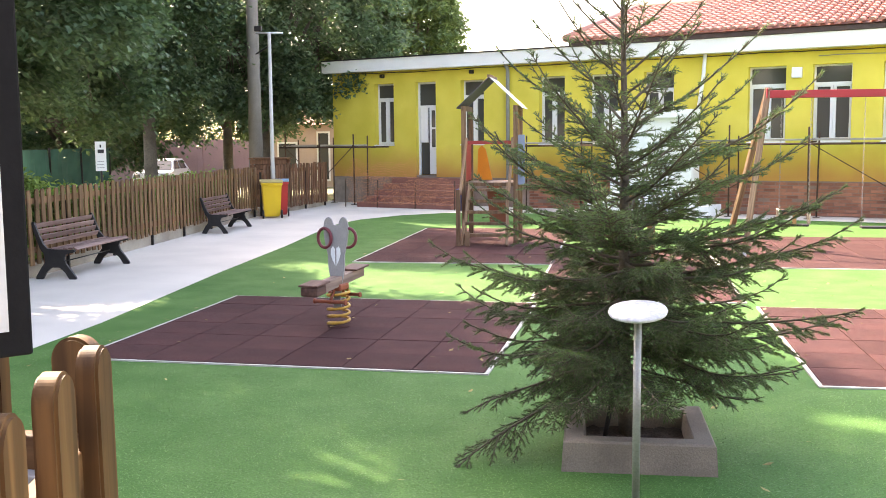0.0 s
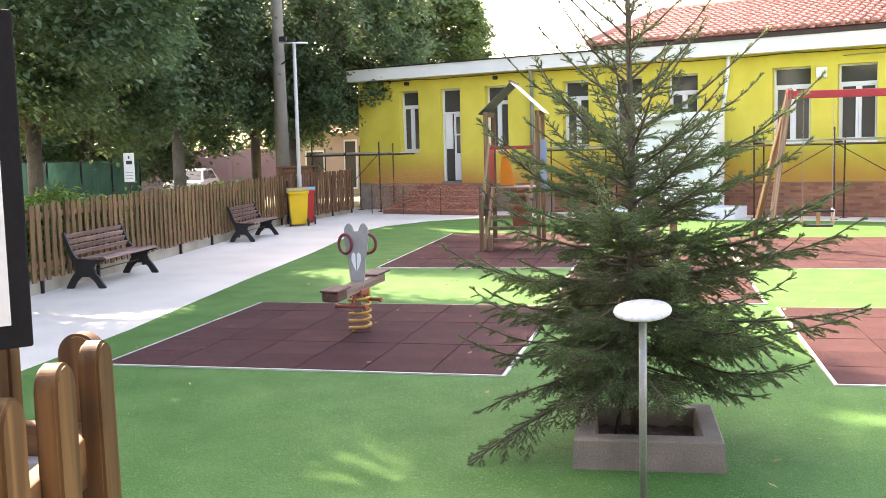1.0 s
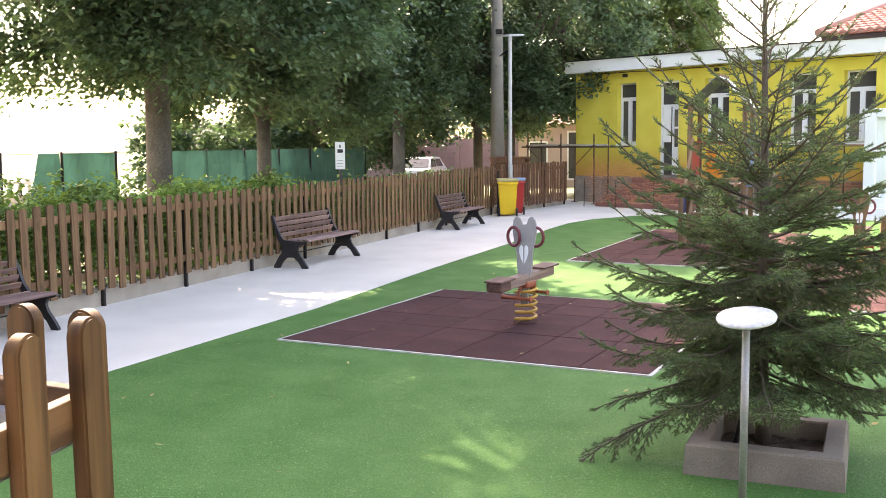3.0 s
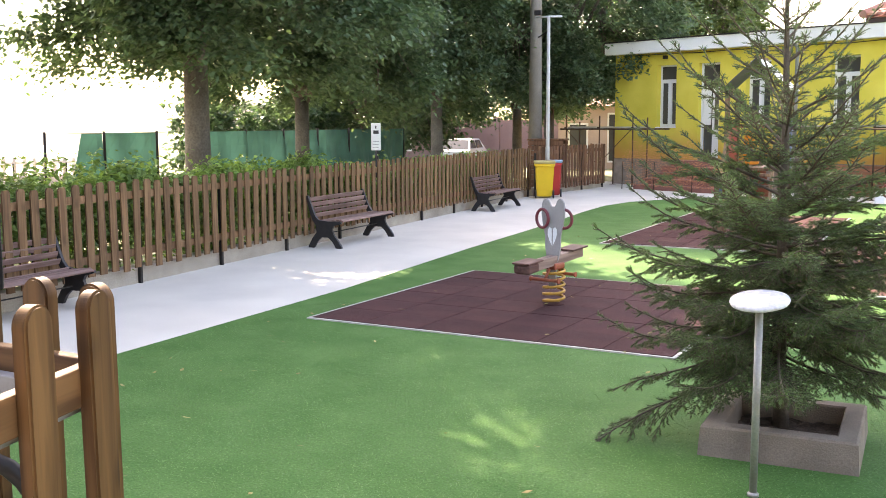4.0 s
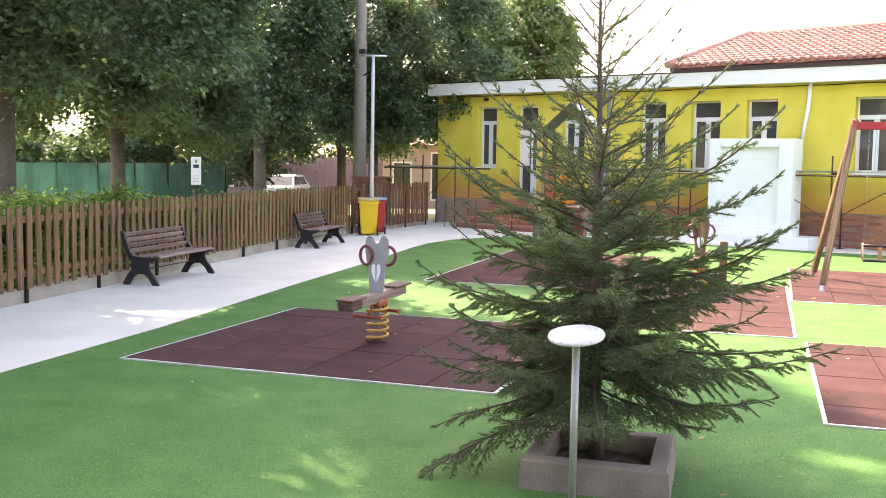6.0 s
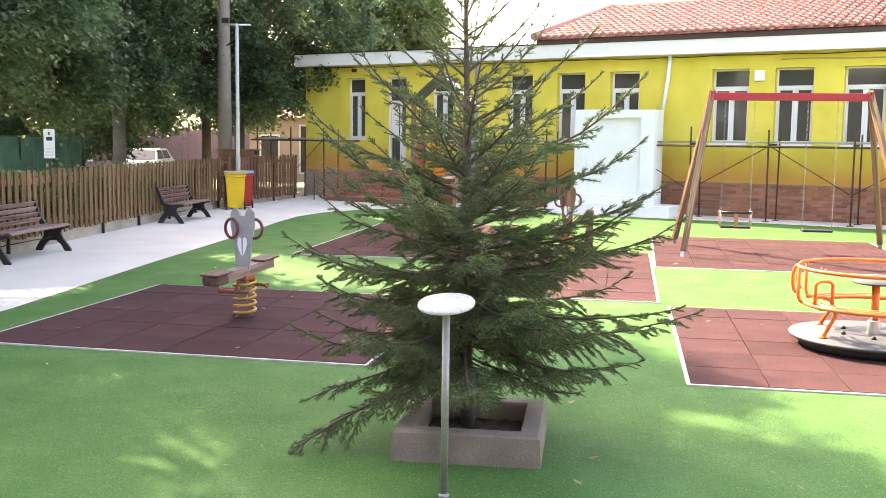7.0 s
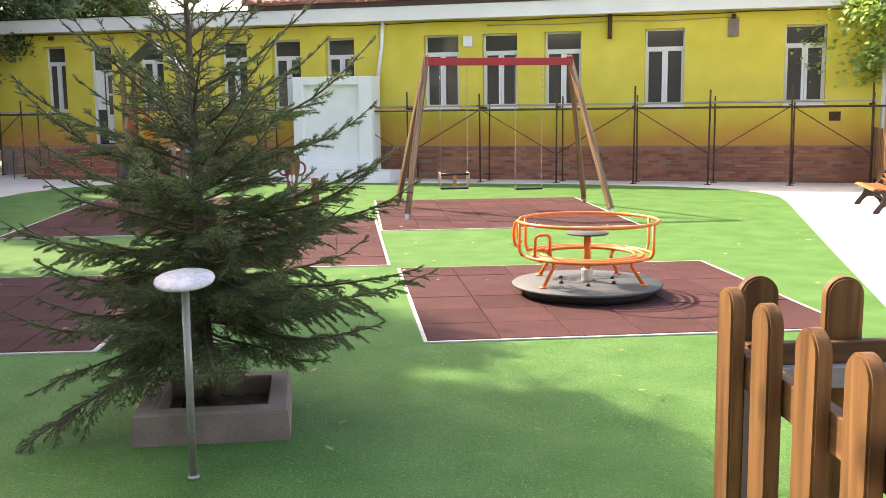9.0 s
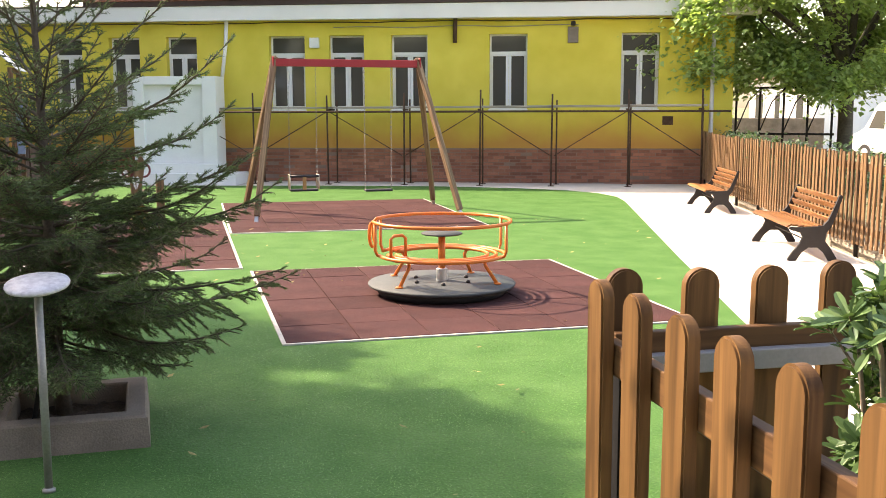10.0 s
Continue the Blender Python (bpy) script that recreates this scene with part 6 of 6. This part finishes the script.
def van(x, y, z, yaw):
    """A tall panel van: boxy body with sloped nose, panes, wheels."""
    v = thing("van", pose(x, y, z, 0, 0, yaw), "white panel van parked beyond the fence", "van")
    white = mat("white_van_paint", (0.78, 0.79, 0.80), 0.35, 0, 0.03)
    prof = [(-2.5, 0.35), (2.2, 0.35), (2.45, 0.45), (2.45, 0.95), (1.65, 1.2), (1.15, 2.05), (0.9, 2.2), (-2.45, 2.2), (-2.5, 2.1)]
    body = outline(B(), prof, 1.85)
    bmesh.ops.bevel(body, geom=body.edges[:], offset=0.05, segments=2, affect="EDGES")
    part("body", body, white, v)
    for s in (-1, 1):
        part("side_window", outline(B(), [(0.65, 1.25), (1.45, 1.25), (1.08, 1.9), (0.65, 1.9)], 0.01, pose(0, s * 0.928, 0)), GLASS, v)
        part("seam", box(B(), -0.55, -0.53, s * 0.924, s * 0.932, 0.5, 2.05), DARK, v)
        for wx in (-1.6, 1.6):
            w = part("wheel", tube(B(), [(wx, s * 0.72, 0.33), (wx, s * 0.94, 0.33)], 0.33, 18), IRON, v)
            part("rim", tube(B(), [(wx, s * 0.935, 0.33), (wx, s * 0.95, 0.33)], 0.19, 14), GALV, w)
    return v


van(24.3, 24.2, -0.28, 95)
w = thing("garden_wall", pose(-22.5, 42.0, -0.6, 0, 0, 8), "faded pink boundary wall across the road", "wall")
part("panel", box(B(), -7, 6, -0.12, 0.12, 0, 2.5), PINK, w)
for k in range(6):
    part("pillar", box(B(), -6.9 + 2.5 * k, -6.6 + 2.5 * k, -0.2, 0.2, 0, 2.65, None, 0.02), PINK, w)
w = thing("garden_wall", pose(16.5, 27.0, 0, 0, 0, -20), "grey garden wall beyond the side fence", "wall")
part("panel", box(B(), -5, 5, -0.1, 0.1, 0, 1.35, None, 0.02), CONC, w)
part("pillar", box(B(), 1.2, 1.6, -0.2, 0.2, 0, 1.9, None, 0.02), CONC, w)
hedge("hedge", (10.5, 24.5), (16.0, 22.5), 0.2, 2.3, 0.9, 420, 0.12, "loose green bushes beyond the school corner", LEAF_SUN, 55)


def iron_frame():
    f = thing("iron_frame", pose(13.7, 18.1, 0, 0, 0, -30), "dark iron trellis frame at the school corner", "frame")
    for i in range(5):
        part("upright", box(B(), i * 0.62 - 0.03, i * 0.62 + 0.03, -0.03, 0.03, 0, 2.3), DARK, f)
    for z in (1.0, 2.25):
        part("bar", box(B(), -0.05, 2.55, -0.025, 0.025, z, z + 0.06), DARK, f)
    for i in range(4):
        part("brace", tube(B(), [(i * 0.62, 0, 1.05), (i * 0.62 + 0.31, 0, 1.9), (i * 0.62 + 0.62, 0, 2.25)], 0.018, 6), DARK, f)
    return f


iron_frame()


# ---- turf blades and fallen leaves ----
def inside(x, y, poly):
    hit = False
    for (x0, y0), (x1, y1) in zip(poly, poly[1:] + poly[:1]):
        if (y0 > y) != (y1 > y) and x < (x1 - x0) * (y - y0) / (y1 - y0) + x0:
            hit = not hit
    return hit


def turf_blades(n, seed):
    rng = np.random.default_rng(seed)
    xs, ys = rng.uniform(-6.4, 4.2, n), rng.uniform(-6.5, 0.9, n) 
    keep = ~((xs > -6.0) & (xs < -2.38) & (ys > -0.06)) & ~((xs > -0.06) & (ys > -0.05)) & (ys < 3.0)
    edge = (xs - 2.75) / 1.12 < (ys + 3.4) / 3.63
    keep &= edge & (xs > -6.38)
    keep &= ~((abs(xs + 1.28) < 0.43) & (abs(ys + 1.735) < 0.43))
    xs, ys = xs[keep], ys[keep]
    m = len(xs)
    a, h, w = rng.uniform(0, 6.283, m), rng.uniform(0.002, 0.008, m), rng.uniform(0.0016, 0.0030, m)
    lx, ly = rng.normal(0, 0.016, m), rng.normal(0, 0.016, m)
    v = np.zeros((m, 3, 3))
    v[:, 0] = np.stack([xs - np.cos(a) * w, ys - np.sin(a) * w, np.full(m, 0.011)], 1)
    v[:, 1] = np.stack([xs + np.cos(a) * w, ys + np.sin(a) * w, np.full(m, 0.011)], 1)
    v[:, 2] = np.stack([xs + lx, ys + ly, 0.012 + h], 1)
    me = bpy.data.meshes.new("turf_blades")
    me.from_pydata(v.reshape(-1, 3).tolist(), [], np.arange(m * 3).reshape(-1, 3).tolist())
    me.materials.append(leaf_mat("turf_fibre", (0.165, 0.315, 0.100), (0.050, 0.125, 0.033), 0.2, 0.55))
    ob = new("turf_blades", me)
    return tagged(ob, "short green plastic turf fibres", "turf", kind="stuff")


turf_blades(270000, 5)


def litter(n, seed):
    rng = random.Random(seed)
    vs, fs = [], []
    for _ in range(n):
        x, y = rng.uniform(-6.2, 5.5), rng.uniform(-6.0, 8.0)
        if not inside(x, y, LAWN):
            continue
        a, s = rng.uniform(0, 6.28), rng.uniform(0.012, 0.04)
        d, w = Vector((math.cos(a), math.sin(a), 0)) * s, Vector((-math.sin(a), math.cos(a), 0)) * s * 0.45
        p = Vector((x, y, 0.036))
        k = len(vs)
        vs += [p - d, p + w + Vector((0, 0, 0.006)), p + d + Vector((0, 0, 0.01)), p - w]
        fs.append((k, k + 1, k + 2, k + 3))
    me = bpy.data.meshes.new("fallen_leaves")
    me.from_pydata([tuple(v) for v in vs], [], fs)
    me.materials.append(mat("dry_leaf", (0.42, 0.30, 0.12), 0.8, 0, 0.2, 3, 60, 0.1, color2=(0.25, 0.22, 0.07), island=0.4))
    return tagged(new("fallen_leaves", me), "scattered small dry leaves", "leaves", kind="stuff")


litter(260, 9)
